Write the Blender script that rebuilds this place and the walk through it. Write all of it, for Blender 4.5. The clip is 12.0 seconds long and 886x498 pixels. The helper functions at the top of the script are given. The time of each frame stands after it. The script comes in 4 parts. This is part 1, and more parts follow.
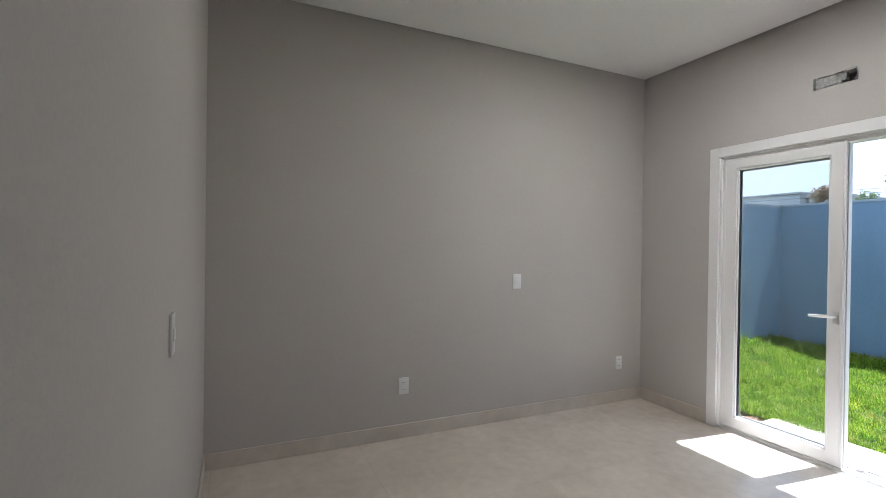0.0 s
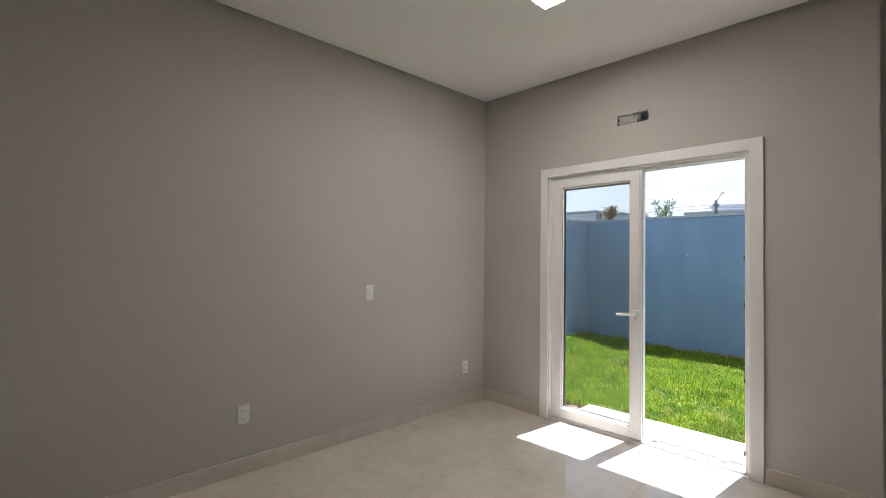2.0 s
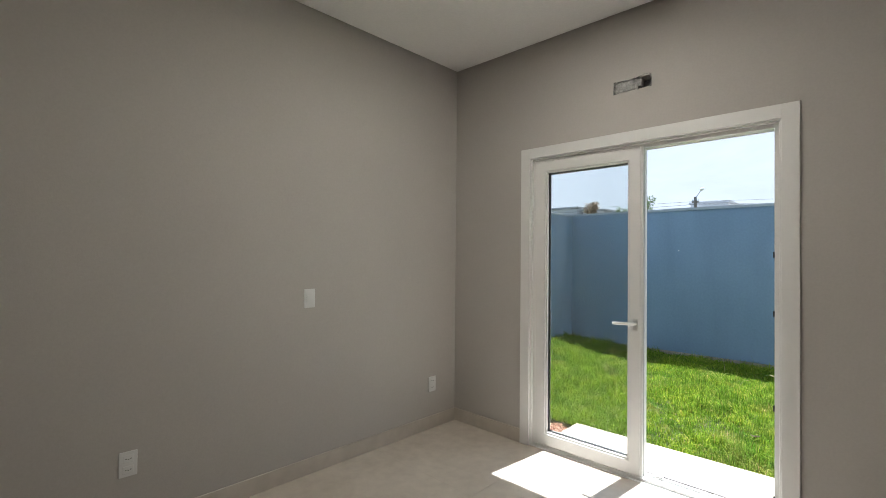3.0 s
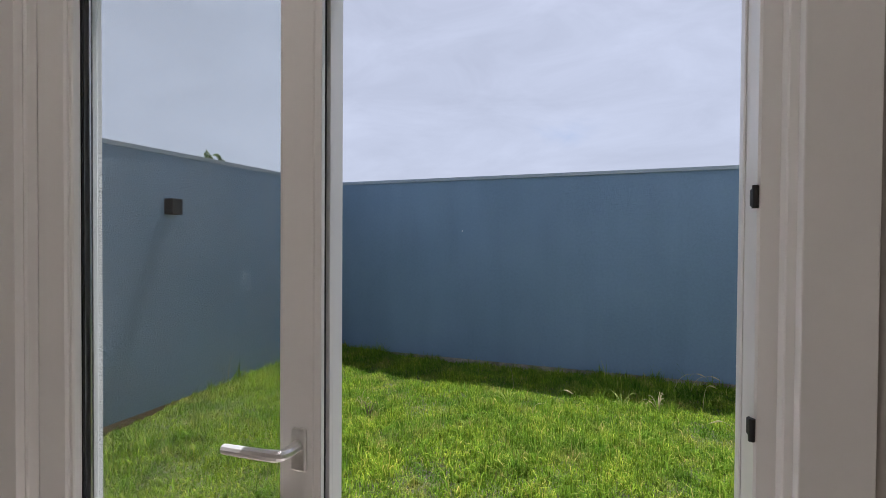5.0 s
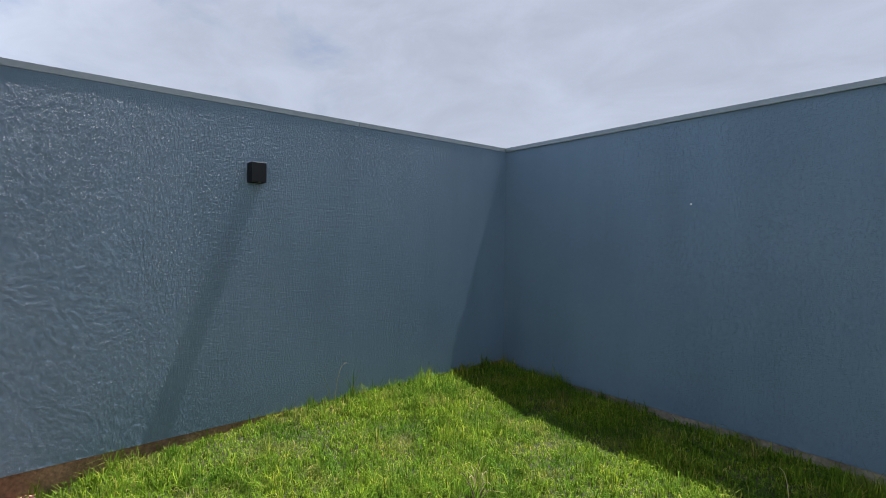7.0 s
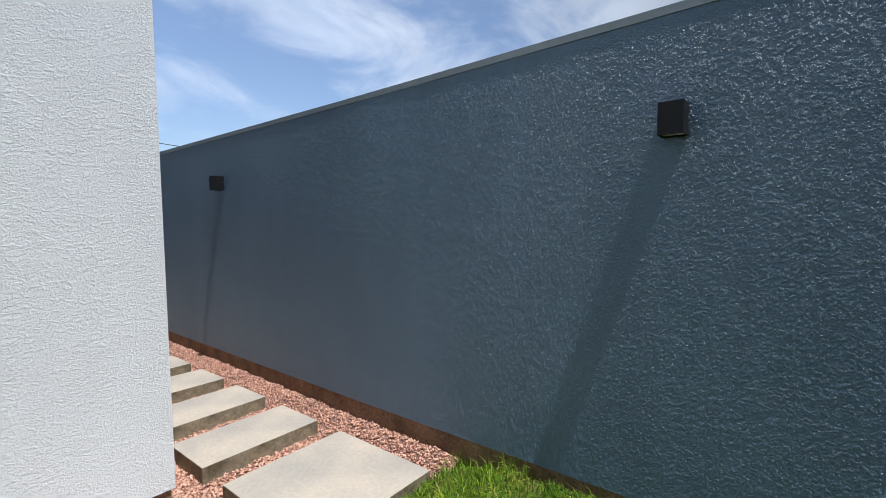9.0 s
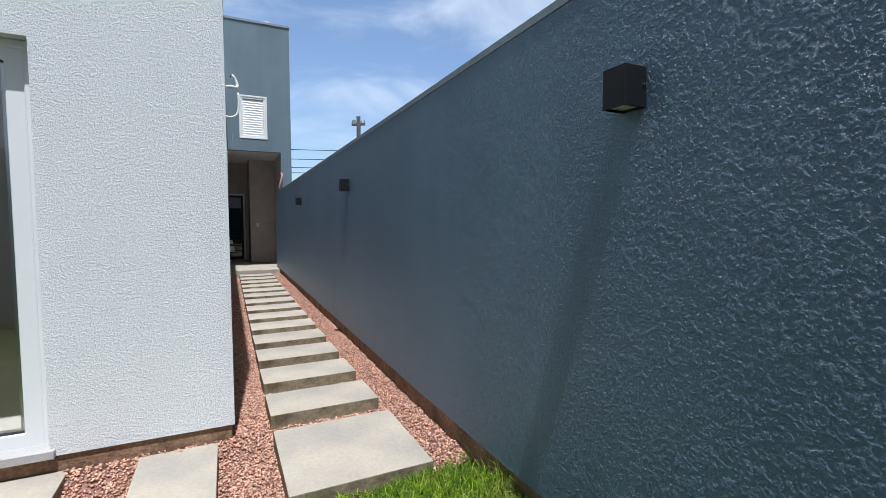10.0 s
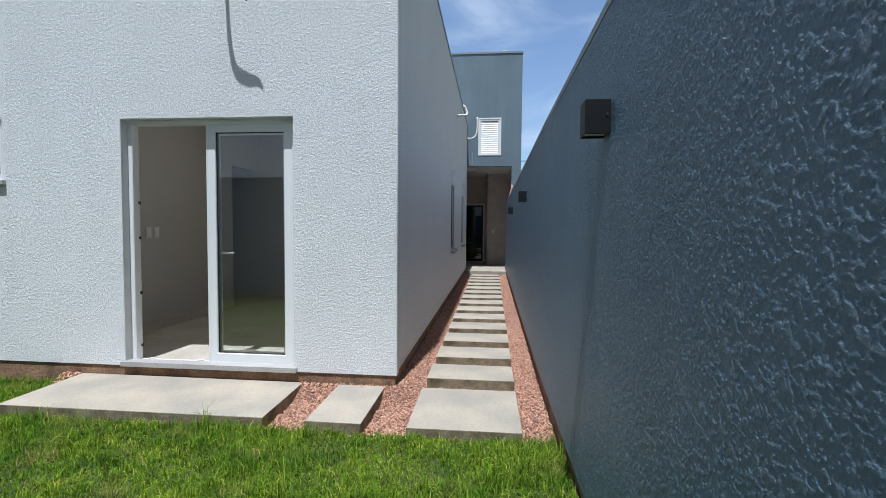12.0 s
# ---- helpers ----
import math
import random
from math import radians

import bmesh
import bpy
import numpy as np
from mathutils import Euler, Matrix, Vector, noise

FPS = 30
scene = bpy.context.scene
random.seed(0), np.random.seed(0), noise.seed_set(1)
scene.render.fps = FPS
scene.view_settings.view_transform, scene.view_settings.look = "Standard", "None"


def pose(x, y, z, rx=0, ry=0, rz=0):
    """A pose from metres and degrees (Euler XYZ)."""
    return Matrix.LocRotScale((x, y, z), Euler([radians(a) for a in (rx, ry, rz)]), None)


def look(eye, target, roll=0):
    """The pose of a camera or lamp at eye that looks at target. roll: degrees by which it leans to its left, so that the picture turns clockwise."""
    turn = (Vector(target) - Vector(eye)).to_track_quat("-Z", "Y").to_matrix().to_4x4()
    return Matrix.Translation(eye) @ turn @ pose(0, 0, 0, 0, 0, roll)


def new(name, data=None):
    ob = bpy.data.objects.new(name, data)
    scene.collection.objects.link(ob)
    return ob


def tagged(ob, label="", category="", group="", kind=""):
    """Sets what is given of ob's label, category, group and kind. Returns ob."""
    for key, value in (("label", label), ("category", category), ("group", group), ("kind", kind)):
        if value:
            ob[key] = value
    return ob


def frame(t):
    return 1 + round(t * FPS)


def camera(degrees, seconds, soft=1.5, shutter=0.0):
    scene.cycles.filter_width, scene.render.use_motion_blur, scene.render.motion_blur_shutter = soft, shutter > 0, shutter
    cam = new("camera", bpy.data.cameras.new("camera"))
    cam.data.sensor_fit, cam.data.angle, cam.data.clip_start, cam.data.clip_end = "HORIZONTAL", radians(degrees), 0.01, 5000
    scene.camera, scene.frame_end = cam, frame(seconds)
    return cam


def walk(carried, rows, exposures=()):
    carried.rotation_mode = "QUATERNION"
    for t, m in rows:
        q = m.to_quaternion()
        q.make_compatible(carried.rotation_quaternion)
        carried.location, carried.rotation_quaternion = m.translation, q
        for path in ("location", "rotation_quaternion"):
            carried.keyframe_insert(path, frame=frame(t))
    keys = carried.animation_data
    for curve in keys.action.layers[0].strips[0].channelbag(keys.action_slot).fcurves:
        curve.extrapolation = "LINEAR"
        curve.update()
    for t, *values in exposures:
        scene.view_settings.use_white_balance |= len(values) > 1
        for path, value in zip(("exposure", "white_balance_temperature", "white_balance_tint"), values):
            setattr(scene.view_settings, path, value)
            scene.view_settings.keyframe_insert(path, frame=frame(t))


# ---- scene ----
cam = camera(88.3, 12.0, soft=0.75)
PATH = [
    (0, (2.375, -3.591, 1.372), (0.554, -2.766, 1.36), 0.8),
    (0.5, (2.301, -3.619, 1.367), (0.586, -2.59, 1.377), 0.8),
    (1, (2.279, -3.627, 1.373), (0.661, -2.452, 1.393), 0.6),
    (1.5, (2.245, -3.652, 1.356), (0.728, -2.349, 1.391), 0.7),
    (2, (2.262, -3.608, 1.376), (0.822, -2.22, 1.415), 0.6),
    (2.5, (2.172, -3.357, 1.376), (0.753, -1.949, 1.411), 0.5),
    (3, (1.889, -3.036, 1.381), (0.504, -1.594, 1.406), 0.5),
    (3.5, (1.503, -2.596, 1.348), (0.341, -0.969, 1.375), 0.7),
    (3.7, (1.391, -2.355, 1.337), (0.363, -0.64, 1.37), 0.7),
    (5.3, (1.255, -0.525, 1.330), (0.587, 1.360, 1.303), 0.4),
    (5.5, (1.182, -0.322, 1.300), (0.477, 1.549, 1.286), 0.3),
    (6, (1.191, 0.05, 1.3), (0.241, 1.81, 1.288), 0.2),
    (6.5, (1.155, 0.494, 1.245), (-0.046, 2.093, 1.219), 0.5),
    (7, (1.031, 0.875, 1.199), (-0.491, 2.172, 1.158), 0.8),
    (7.5, (0.74, 1.212, 1.179), (-1.113, 1.96, 1.082), 1.2),
    (7.7, (0.612, 1.379, 1.129), (-1.34, 1.809, 1.052), 0.8),
    (9.3, (-0.236, 2.458, 1.241), (-1.581, 0.985, 1.094), -0.8),
    (9.5, (-0.421, 2.599, 1.236), (-1.62, 1.006, 1.086), -0.8),
    (10, (-0.79, 2.904, 1.193), (-1.661, 1.107, 1.073), -0.1),
    (10.5, (-1.165, 3.177, 1.204), (-1.748, 1.266, 1.097), 0.4),
    (11, (-1.392, 3.389, 1.193), (-1.751, 1.425, 1.092), 0.4),
    (11.5, (-1.438, 3.533, 1.2), (-1.574, 1.539, 1.105), 0.1),
    (12, (-1.537, 3.591, 1.199), (-1.348, 1.602, 1.107), 0.5),
]
EXPOSURES = [(0.0, 2.08, 5480, 12), (0.6, 2.06, 5620, 14), (1.5, 1.97, 5850, 14), (2.5, 1.82, 5950, 12), (3.7, 1.52, 5950, 6), (5.3, 0.95, 6000, 20), (6.0, 0.82, 6050, 18), (6.6, 0.86, 6080, 16), (7.7, 1.02, 6100, 14), (9.3, 0.36, 5850, 10), (10.5, 0.42, 5700, 8), (12.0, 0.28, 5650, 8)]
walk(cam, [(t, look(e, a, r)) for t, e, a, r in PATH], EXPOSURES)

# ---- world and sun ----
TO_SUN = Vector((0.036, 0.345, 1.0)).normalized()
world = bpy.data.worlds.new("sky")
scene.world = world
world.use_nodes = True
wn, wl = world.node_tree.nodes, world.node_tree.links
wn.clear()
w_out = wn.new("ShaderNodeOutputWorld")
w_bg = wn.new("ShaderNodeBackground")
w_sky = wn.new("ShaderNodeTexSky")
w_sky.sky_type = "NISHITA"
w_sky.sun_disc = False
w_sky.sun_elevation = math.asin(TO_SUN.z)
w_sky.sun_rotation = math.atan2(TO_SUN.x, TO_SUN.y)
w_sky.air_density, w_sky.dust_density, w_sky.ozone_density = 1.0, 1.6, 1.2
w_tc = wn.new("ShaderNodeTexCoord")
w_map = wn.new("ShaderNodeMapping")
w_map.inputs["Rotation"].default_value = (0.0, 0.0, 0.5)
w_map.inputs["Scale"].default_value = (1.3, 2.4, 4.2)
w_noise = wn.new("ShaderNodeTexNoise")
w_noise.inputs["Scale"].default_value = 1.9
w_noise.inputs["Detail"].default_value = 7.0
w_noise.inputs["Roughness"].default_value = 0.55
w_noise.inputs["Distortion"].default_value = 0.7
w_sep = wn.new("ShaderNodeSeparateXYZ")
w_haze = wn.new("ShaderNodeMapRange")          # thin high cloud thickens towards the sun's side
w_haze.inputs["From Min"].default_value, w_haze.inputs["From Max"].default_value = -0.9, 0.6
w_haze.inputs["To Min"].default_value, w_haze.inputs["To Max"].default_value = -0.06, 0.42
w_add = wn.new("ShaderNodeMath")
w_add.operation = "ADD"
w_ramp = wn.new("ShaderNodeMapRange")
w_ramp.interpolation_type = "SMOOTHSTEP"
w_ramp.inputs["From Min"].default_value, w_ramp.inputs["From Max"].default_value = 0.40, 0.78
w_ramp.inputs["To Min"].default_value, w_ramp.inputs["To Max"].default_value = 0.05, 0.92
w_mix = wn.new("ShaderNodeMix")
w_mix.data_type = "RGBA"
CLOUD_COLOUR = (4.92, 5.32, 5.88)
wl.new(w_tc.outputs["Generated"], w_map.inputs["Vector"])
wl.new(w_map.outputs["Vector"], w_noise.inputs["Vector"])
wl.new(w_tc.outputs["Generated"], w_sep.inputs["Vector"])
wl.new(w_sep.outputs["Y"], w_haze.inputs["Value"])
wl.new(w_noise.outputs["Fac"], w_add.inputs[0])
wl.new(w_haze.outputs["Result"], w_add.inputs[1])
wl.new(w_add.outputs["Value"], w_ramp.inputs["Value"])
wl.new(w_ramp.outputs["Result"], w_mix.inputs[0])
wl.new(w_sky.outputs["Color"], w_mix.inputs[6])
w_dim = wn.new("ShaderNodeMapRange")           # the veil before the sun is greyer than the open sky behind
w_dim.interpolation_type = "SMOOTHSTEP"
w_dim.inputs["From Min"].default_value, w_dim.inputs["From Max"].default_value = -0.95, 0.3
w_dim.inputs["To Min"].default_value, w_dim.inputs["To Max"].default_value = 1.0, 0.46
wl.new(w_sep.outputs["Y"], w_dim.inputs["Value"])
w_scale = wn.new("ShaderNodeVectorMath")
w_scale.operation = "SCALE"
w_n2 = wn.new("ShaderNodeTexNoise")
w_n2.inputs["Scale"].default_value, w_n2.inputs["Detail"].default_value, w_n2.inputs["Roughness"].default_value = 2.6, 9.0, 0.62
w_n2.inputs["Distortion"].default_value = 0.5
wl.new(w_map.outputs["Vector"], w_n2.inputs["Vector"])
w_tone = wn.new("ShaderNodeMapRange")          # uneven thickness of the cloud veil
w_tone.inputs["From Min"].default_value, w_tone.inputs["From Max"].default_value = 0.3, 0.7
w_tone.inputs["To Min"].default_value, w_tone.inputs["To Max"].default_value = 0.91, 1.10
wl.new(w_n2.outputs["Fac"], w_tone.inputs["Value"])
w_cloud = wn.new("ShaderNodeVectorMath")
w_cloud.operation = "SCALE"
w_cloud.inputs[0].default_value = CLOUD_COLOUR
wl.new(w_tone.outputs["Result"], w_cloud.inputs["Scale"])
wl.new(w_cloud.outputs["Vector"], w_mix.inputs[7])
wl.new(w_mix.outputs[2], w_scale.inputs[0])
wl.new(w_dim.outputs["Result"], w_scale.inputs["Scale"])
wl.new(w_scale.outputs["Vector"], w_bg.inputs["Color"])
w_bg.inputs["Strength"].default_value = 0.125
wl.new(w_bg.outputs["Background"], w_out.inputs["Surface"])

sun = new("sun", bpy.data.lights.new("sun", "SUN"))
sun.data.energy = 4.6
sun.data.angle = radians(0.6)
sun.data.color = (1.0, 0.975, 0.94)
sun.matrix_world = look(TO_SUN * 40, (0, 0, 0))


# ---- materials ----
def material(name, base, rough=0.6, second=None, scale=3.0, grain=60.0, grain_mix=0.25, bump=0.0, bump_scale=120.0,
             metallic=0.0, island=0.0, obj_random=0.0, spec=0.5, coat=0.0, detail=6.0, blend=(0.35, 0.65), space="Object"):
    """Two colours mixed by a large noise, a fine grain over it, and a fine relief."""
    m = bpy.data.materials.new(name)
    m.use_nodes = True
    n, l = m.node_tree.nodes, m.node_tree.links
    p = n["Principled BSDF"]
    p.inputs["Roughness"].default_value = rough
    p.inputs["Metallic"].default_value = metallic
    p.inputs["Specular IOR Level"].default_value = spec
    p.inputs["Coat Weight"].default_value = coat
    p.inputs["Coat Roughness"].default_value = 0.05
    tc = n.new("ShaderNodeTexCoord") if space == "Object" else n.new("ShaderNodeNewGeometry")
    vec = tc.outputs["Object"] if space == "Object" else tc.outputs["Position"]
    second = second or tuple(c * 0.82 for c in base)
    n1 = n.new("ShaderNodeTexNoise")
    n1.inputs["Scale"].default_value = scale
    n1.inputs["Detail"].default_value = detail
    l.new(vec, n1.inputs["Vector"])
    r1 = n.new("ShaderNodeMapRange")
    r1.inputs["From Min"].default_value, r1.inputs["From Max"].default_value = blend
    l.new(n1.outputs["Fac"], r1.inputs["Value"])
    mix = n.new("ShaderNodeMix")
    mix.data_type = "RGBA"
    mix.inputs[6].default_value, mix.inputs[7].default_value = (*base, 1), (*second, 1)
    l.new(r1.outputs["Result"], mix.inputs[0])
    n2 = n.new("ShaderNodeTexNoise")
    n2.inputs["Scale"].default_value = grain
    n2.inputs["Detail"].default_value = 4.0
    l.new(vec, n2.inputs["Vector"])
    val = n2.outputs["Fac"]
    hsv = n.new("ShaderNodeHueSaturation")
    rng = n.new("ShaderNodeMapRange")
    rng.inputs["To Min"].default_value, rng.inputs["To Max"].default_value = 1 - grain_mix, 1 + grain_mix
    rng.inputs["From Min"].default_value, rng.inputs["From Max"].default_value = 0.25, 0.75
    l.new(val, rng.inputs["Value"])
    last = rng.outputs["Result"]
    for amount, node, socket in ((island, "ShaderNodeNewGeometry", "Random Per Island"), (obj_random, "ShaderNodeObjectInfo", "Random")):
        if amount:
            g = n.new(node)
            rr = n.new("ShaderNodeMapRange")
            rr.inputs["To Min"].default_value, rr.inputs["To Max"].default_value = 1 - amount, 1 + amount
            l.new(g.outputs[socket], rr.inputs["Value"])
            mul = n.new("ShaderNodeMath")
            mul.operation = "MULTIPLY"
            l.new(last, mul.inputs[0])
            l.new(rr.outputs["Result"], mul.inputs[1])
            last = mul.outputs["Value"]
    l.new(last, hsv.inputs["Value"])
    l.new(mix.outputs[2], hsv.inputs["Color"])
    l.new(hsv.outputs["Color"], p.inputs["Base Color"])
    if bump:
        nb = n.new("ShaderNodeTexNoise")
        nb.inputs["Scale"].default_value = bump_scale
        nb.inputs["Detail"].default_value = 5.0
        l.new(vec, nb.inputs["Vector"])
        b = n.new("ShaderNodeBump")
        b.inputs["Distance"].default_value = bump
        b.inputs["Strength"].default_value = 0.8
        l.new(nb.outputs["Fac"], b.inputs["Height"])
        l.new(b.outputs["Normal"], p.inputs["Normal"])
    return m


def trowelled(name, base, second, depth, size, rough=0.75, stain=0.12, spec=0.3, cover=(0.53, 0.60), grain=0.55, drawn=1.0, swirl=0.15):
    """Sprayed and trowelled render: flattened islands over a coarse stipple, and faint vertical runs of dirt."""
    m = material(name, base, rough, second, scale=1.1, grain=35.0, grain_mix=stain, spec=spec)
    n, l = m.node_tree.nodes, m.node_tree.links
    p = n["Principled BSDF"]
    p.inputs["Diffuse Roughness"].default_value = 0.3
    tc = n.new("ShaderNodeTexCoord")
    laid = n.new("ShaderNodeMapping")               # drawn out sideways by the trowel
    laid.inputs["Scale"].default_value = (1.0, 1.0, drawn)
    laid.inputs["Rotation"].default_value = (0.55, 0.38, 0.7)
    l.new(tc.outputs["Object"], laid.inputs["Vector"])

    def field(scale, detail, roughness, distortion=0.0):
        t = n.new("ShaderNodeTexNoise")
        t.inputs["Scale"].default_value, t.inputs["Detail"].default_value = scale, detail
        t.inputs["Roughness"].default_value, t.inputs["Distortion"].default_value = roughness, distortion
        l.new(laid.outputs["Vector"], t.inputs["Vector"])
        return t

    def ranged(socket, a, b, c=0.0, d=1.0, smooth=True):
        r = n.new("ShaderNodeMapRange")
        r.interpolation_type = "SMOOTHSTEP" if smooth else "LINEAR"
        for key, value in (("From Min", a), ("From Max", b), ("To Min", c), ("To Max", d)):
            r.inputs[key].default_value = value
        l.new(socket, r.inputs["Value"])
        return r.outputs["Result"]

    islands = ranged(field(size, 5.0, 0.62, swirl).outputs["Fac"], *cover)
    stipple = ranged(field(size * 3.6, 2.5, 0.6).outputs["Fac"], 0.36, 0.64, 0.0, grain)
    top = n.new("ShaderNodeMath")
    top.operation = "MAXIMUM"
    l.new(islands, top.inputs[0])
    l.new(stipple, top.inputs[1])
    fine = n.new("ShaderNodeMath")
    fine.operation = "MULTIPLY_ADD"
    fine.inputs[1].default_value = 0.10
    l.new(field(size * 11, 2.0, 0.5).outputs["Fac"], fine.inputs[0])
    l.new(top.outputs["Value"], fine.inputs[2])
    b = n.new("ShaderNodeBump")
    b.inputs["Distance"].default_value, b.inputs["Strength"].default_value = depth, 1.0
    l.new(fine.outputs["Value"], b.inputs["Height"])
    l.new(b.outputs["Normal"], p.inputs["Normal"])
    # runs of dirt
    mp = n.new("ShaderNodeMapping")
    mp.inputs["Scale"].default_value = (2.6, 2.6, 0.35)
    l.new(tc.outputs["Object"], mp.inputs["Vector"])
    runs = n.new("ShaderNodeTexNoise")
    runs.inputs["Scale"].default_value, runs.inputs["Detail"].default_value = 1.6, 5.0
    l.new(mp.outputs["Vector"], runs.inputs["Vector"])
    hs = n.new("ShaderNodeHueSaturation")
    l.new(ranged(runs.outputs["Fac"], 0.3, 0.7, 1 - stain, 1 + stain, False), hs.inputs["Value"])
    l.new(p.inputs["Base Color"].links[0].from_socket, hs.inputs["Color"])
    l.new(hs.outputs["Color"], p.inputs["Base Color"])
    return m


M_PAINT = material("greige_wall_paint", (0.475, 0.45, 0.42), 0.75, (0.50, 0.475, 0.445), 0.8, 90, 0.03, 0.0006, 160, spec=0.25)
M_CEIL = material("white_ceiling_paint", (0.80, 0.79, 0.77), 0.85, (0.76, 0.75, 0.73), 1.0, 80, 0.03, spec=0.2)
M_GAP = material("shadow_gap_plaster", (0.42, 0.40, 0.37), 0.9, grain_mix=0.05)
M_TILE = material("polished_beige_porcelain", (0.66, 0.60, 0.52), 0.03, (0.53, 0.475, 0.40), 2.2, 14, 0.07, obj_random=0.02, spec=0.65, blend=(0.3, 0.75), space="World")
M_BASEB = material("beige_porcelain_baseboard", (0.56, 0.51, 0.45), 0.3, (0.50, 0.45, 0.39), 2.5, 14, 0.06)
M_PVC = material("white_pvc", (0.78, 0.775, 0.76), 0.32, (0.755, 0.75, 0.735), 0.8, 50, 0.008)
M_GASKET = material("black_rubber", (0.012, 0.012, 0.013), 0.6)
M_STONE = material("pale_sill_stone", (0.43, 0.405, 0.39), 0.4, (0.37, 0.345, 0.33), 6, 80, 0.1)
M_STEEL = material("brushed_steel", (0.62, 0.62, 0.62), 0.28, metallic=1.0, grain_mix=0.05)
M_SATIN = material("satin_nickel", (0.80, 0.79, 0.76), 0.3, metallic=0.6, grain_mix=0.04)
M_PLATE = material("white_switch_plastic", (0.80, 0.80, 0.79), 0.3, grain_mix=0.01)
M_DARK = material("dark_socket_hole", (0.03, 0.03, 0.03), 0.7)
M_CEMENT = material("raw_cement", (0.40, 0.40, 0.38), 0.9, (0.20, 0.20, 0.19), 14, 90, 0.35, 0.006, 60)
M_WHITE = trowelled("white_rough_render", (0.79, 0.79, 0.78), (0.77, 0.77, 0.765), 0.0032, 46.0, 0.8, 0.012, 0.3, (0.42, 0.66), 0.45, 1.6, 0.9)
M_BLUE = trowelled("slate_blue_rough_render", (0.154, 0.232, 0.315), (0.134, 0.207, 0.286), 0.003, 70.0, 0.5, 0.05, 0.4, (0.56, 0.60), 0.35)
M_BLUECOAT = trowelled("slate_blue_trowelled_coat", (0.154, 0.232, 0.315), (0.134, 0.207, 0.286), 0.0012, 230.0, 0.38, 0.05, 0.5, (0.45, 0.60), 0.45)
M_GREYBLUE = trowelled("grey_blue_render", (0.17, 0.225, 0.265), (0.15, 0.20, 0.24), 0.0015, 60.0, 0.7, 0.06)
M_FLASH = material("painted_metal_flashing", (0.235, 0.275, 0.30), 0.45, (0.21, 0.245, 0.265), 2, 30, 0.06, spec=0.5)
M_FOUND = material("stained_concrete_footing", (0.32, 0.19, 0.115), 0.9, (0.17, 0.10, 0.06), 5, 60, 0.35, 0.01, 40)
M_FOUNDGREY = material("bare_cement_footing", (0.34, 0.30, 0.25), 0.9, (0.20, 0.17, 0.13), 6, 60, 0.3, 0.008, 40)
M_SLAB = material("cast_concrete_slab", (0.43, 0.365, 0.285), 0.75, (0.31, 0.28, 0.235), 2.2, 45, 0.09, 0.0012, 90, obj_random=0.05, spec=0.3)
M_SLABSIDE = material("dark_slab_edge", (0.27, 0.225, 0.15), 0.9, (0.13, 0.105, 0.065), 7.0, 60, 0.25, 0.004, 45, obj_random=0.12, spec=0.2)
M_GRAVEL = material("pink_crushed_stone", (0.64, 0.385, 0.27), 0.85, (0.46, 0.235, 0.155), 30, 160, 0.2, island=0.32, space="World")
M_SOIL = material("dark_lawn_soil", (0.075, 0.085, 0.030), 0.95, (0.05, 0.045, 0.025), 3, 50, 0.4, 0.02, 30)
M_GRAVELBED = material("pink_gravel_dust", (0.28, 0.15, 0.115), 0.95, (0.20, 0.10, 0.075), 20, 120, 0.4, 0.012, 70)
M_BLACK = material("black_powder_coat", (0.011, 0.012, 0.014), 0.5, grain_mix=0.1, spec=0.25)
M_DIFF = material("frosted_lamp_glass", (0.55, 0.55, 0.52), 0.35)
M_CONDUIT = material("white_flexible_conduit", (0.72, 0.70, 0.64), 0.5, (0.62, 0.60, 0.54), 20, 60, 0.06)
M_PINK = material("pink_hose", (0.72, 0.33, 0.32), 0.5)
M_PORCHWALL = material("taupe_porch_paint", (0.52, 0.46, 0.41), 0.8, grain_mix=0.03)
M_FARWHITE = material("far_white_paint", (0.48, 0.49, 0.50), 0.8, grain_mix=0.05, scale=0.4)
M_FARROOF = material("far_grey_roof", (0.36, 0.37, 0.38), 0.7, grain_mix=0.08)
M_WOODPOLE = material("weathered_pole", (0.17, 0.15, 0.13), 0.9, (0.11, 0.095, 0.08), 3, 40, 0.2)
M_BARK = material("bark", (0.12, 0.085, 0.06), 0.9, grain_mix=0.3)
M_STRAW = material("dry_straw", (0.52, 0.43, 0.22), 0.8, (0.42, 0.36, 0.20), 10, 60, 0.15)
M_TUFT = material("yellow_green_tuft", (0.36, 0.42, 0.09), 0.7, (0.26, 0.34, 0.06), 10, 60, 0.15)
M_WEED = material("weed_stem", (0.16, 0.22, 0.06), 0.7, (0.12, 0.17, 0.05), 10, 60, 0.15)


def foliage(name, a, b, island=0.35, rough=0.55):
    m = material(name, a, rough, b, 3.2, 13.0, 0.30, island=island, space="World", spec=0.12)
    p = m.node_tree.nodes["Principled BSDF"]
    n, l = m.node_tree.nodes, m.node_tree.links
    t = n.new("ShaderNodeBsdfTranslucent")
    l.new(p.inputs["Base Color"].links[0].from_socket, t.inputs["Color"])
    mx = n.new("ShaderNodeMixShader")
    mx.inputs[0].default_value = 0.4
    l.new(p.outputs["BSDF"], mx.inputs[1])
    l.new(t.outputs["BSDF"], mx.inputs[2])
    l.new(mx.outputs["Shader"], n["Material Output"].inputs["Surface"])
    return m


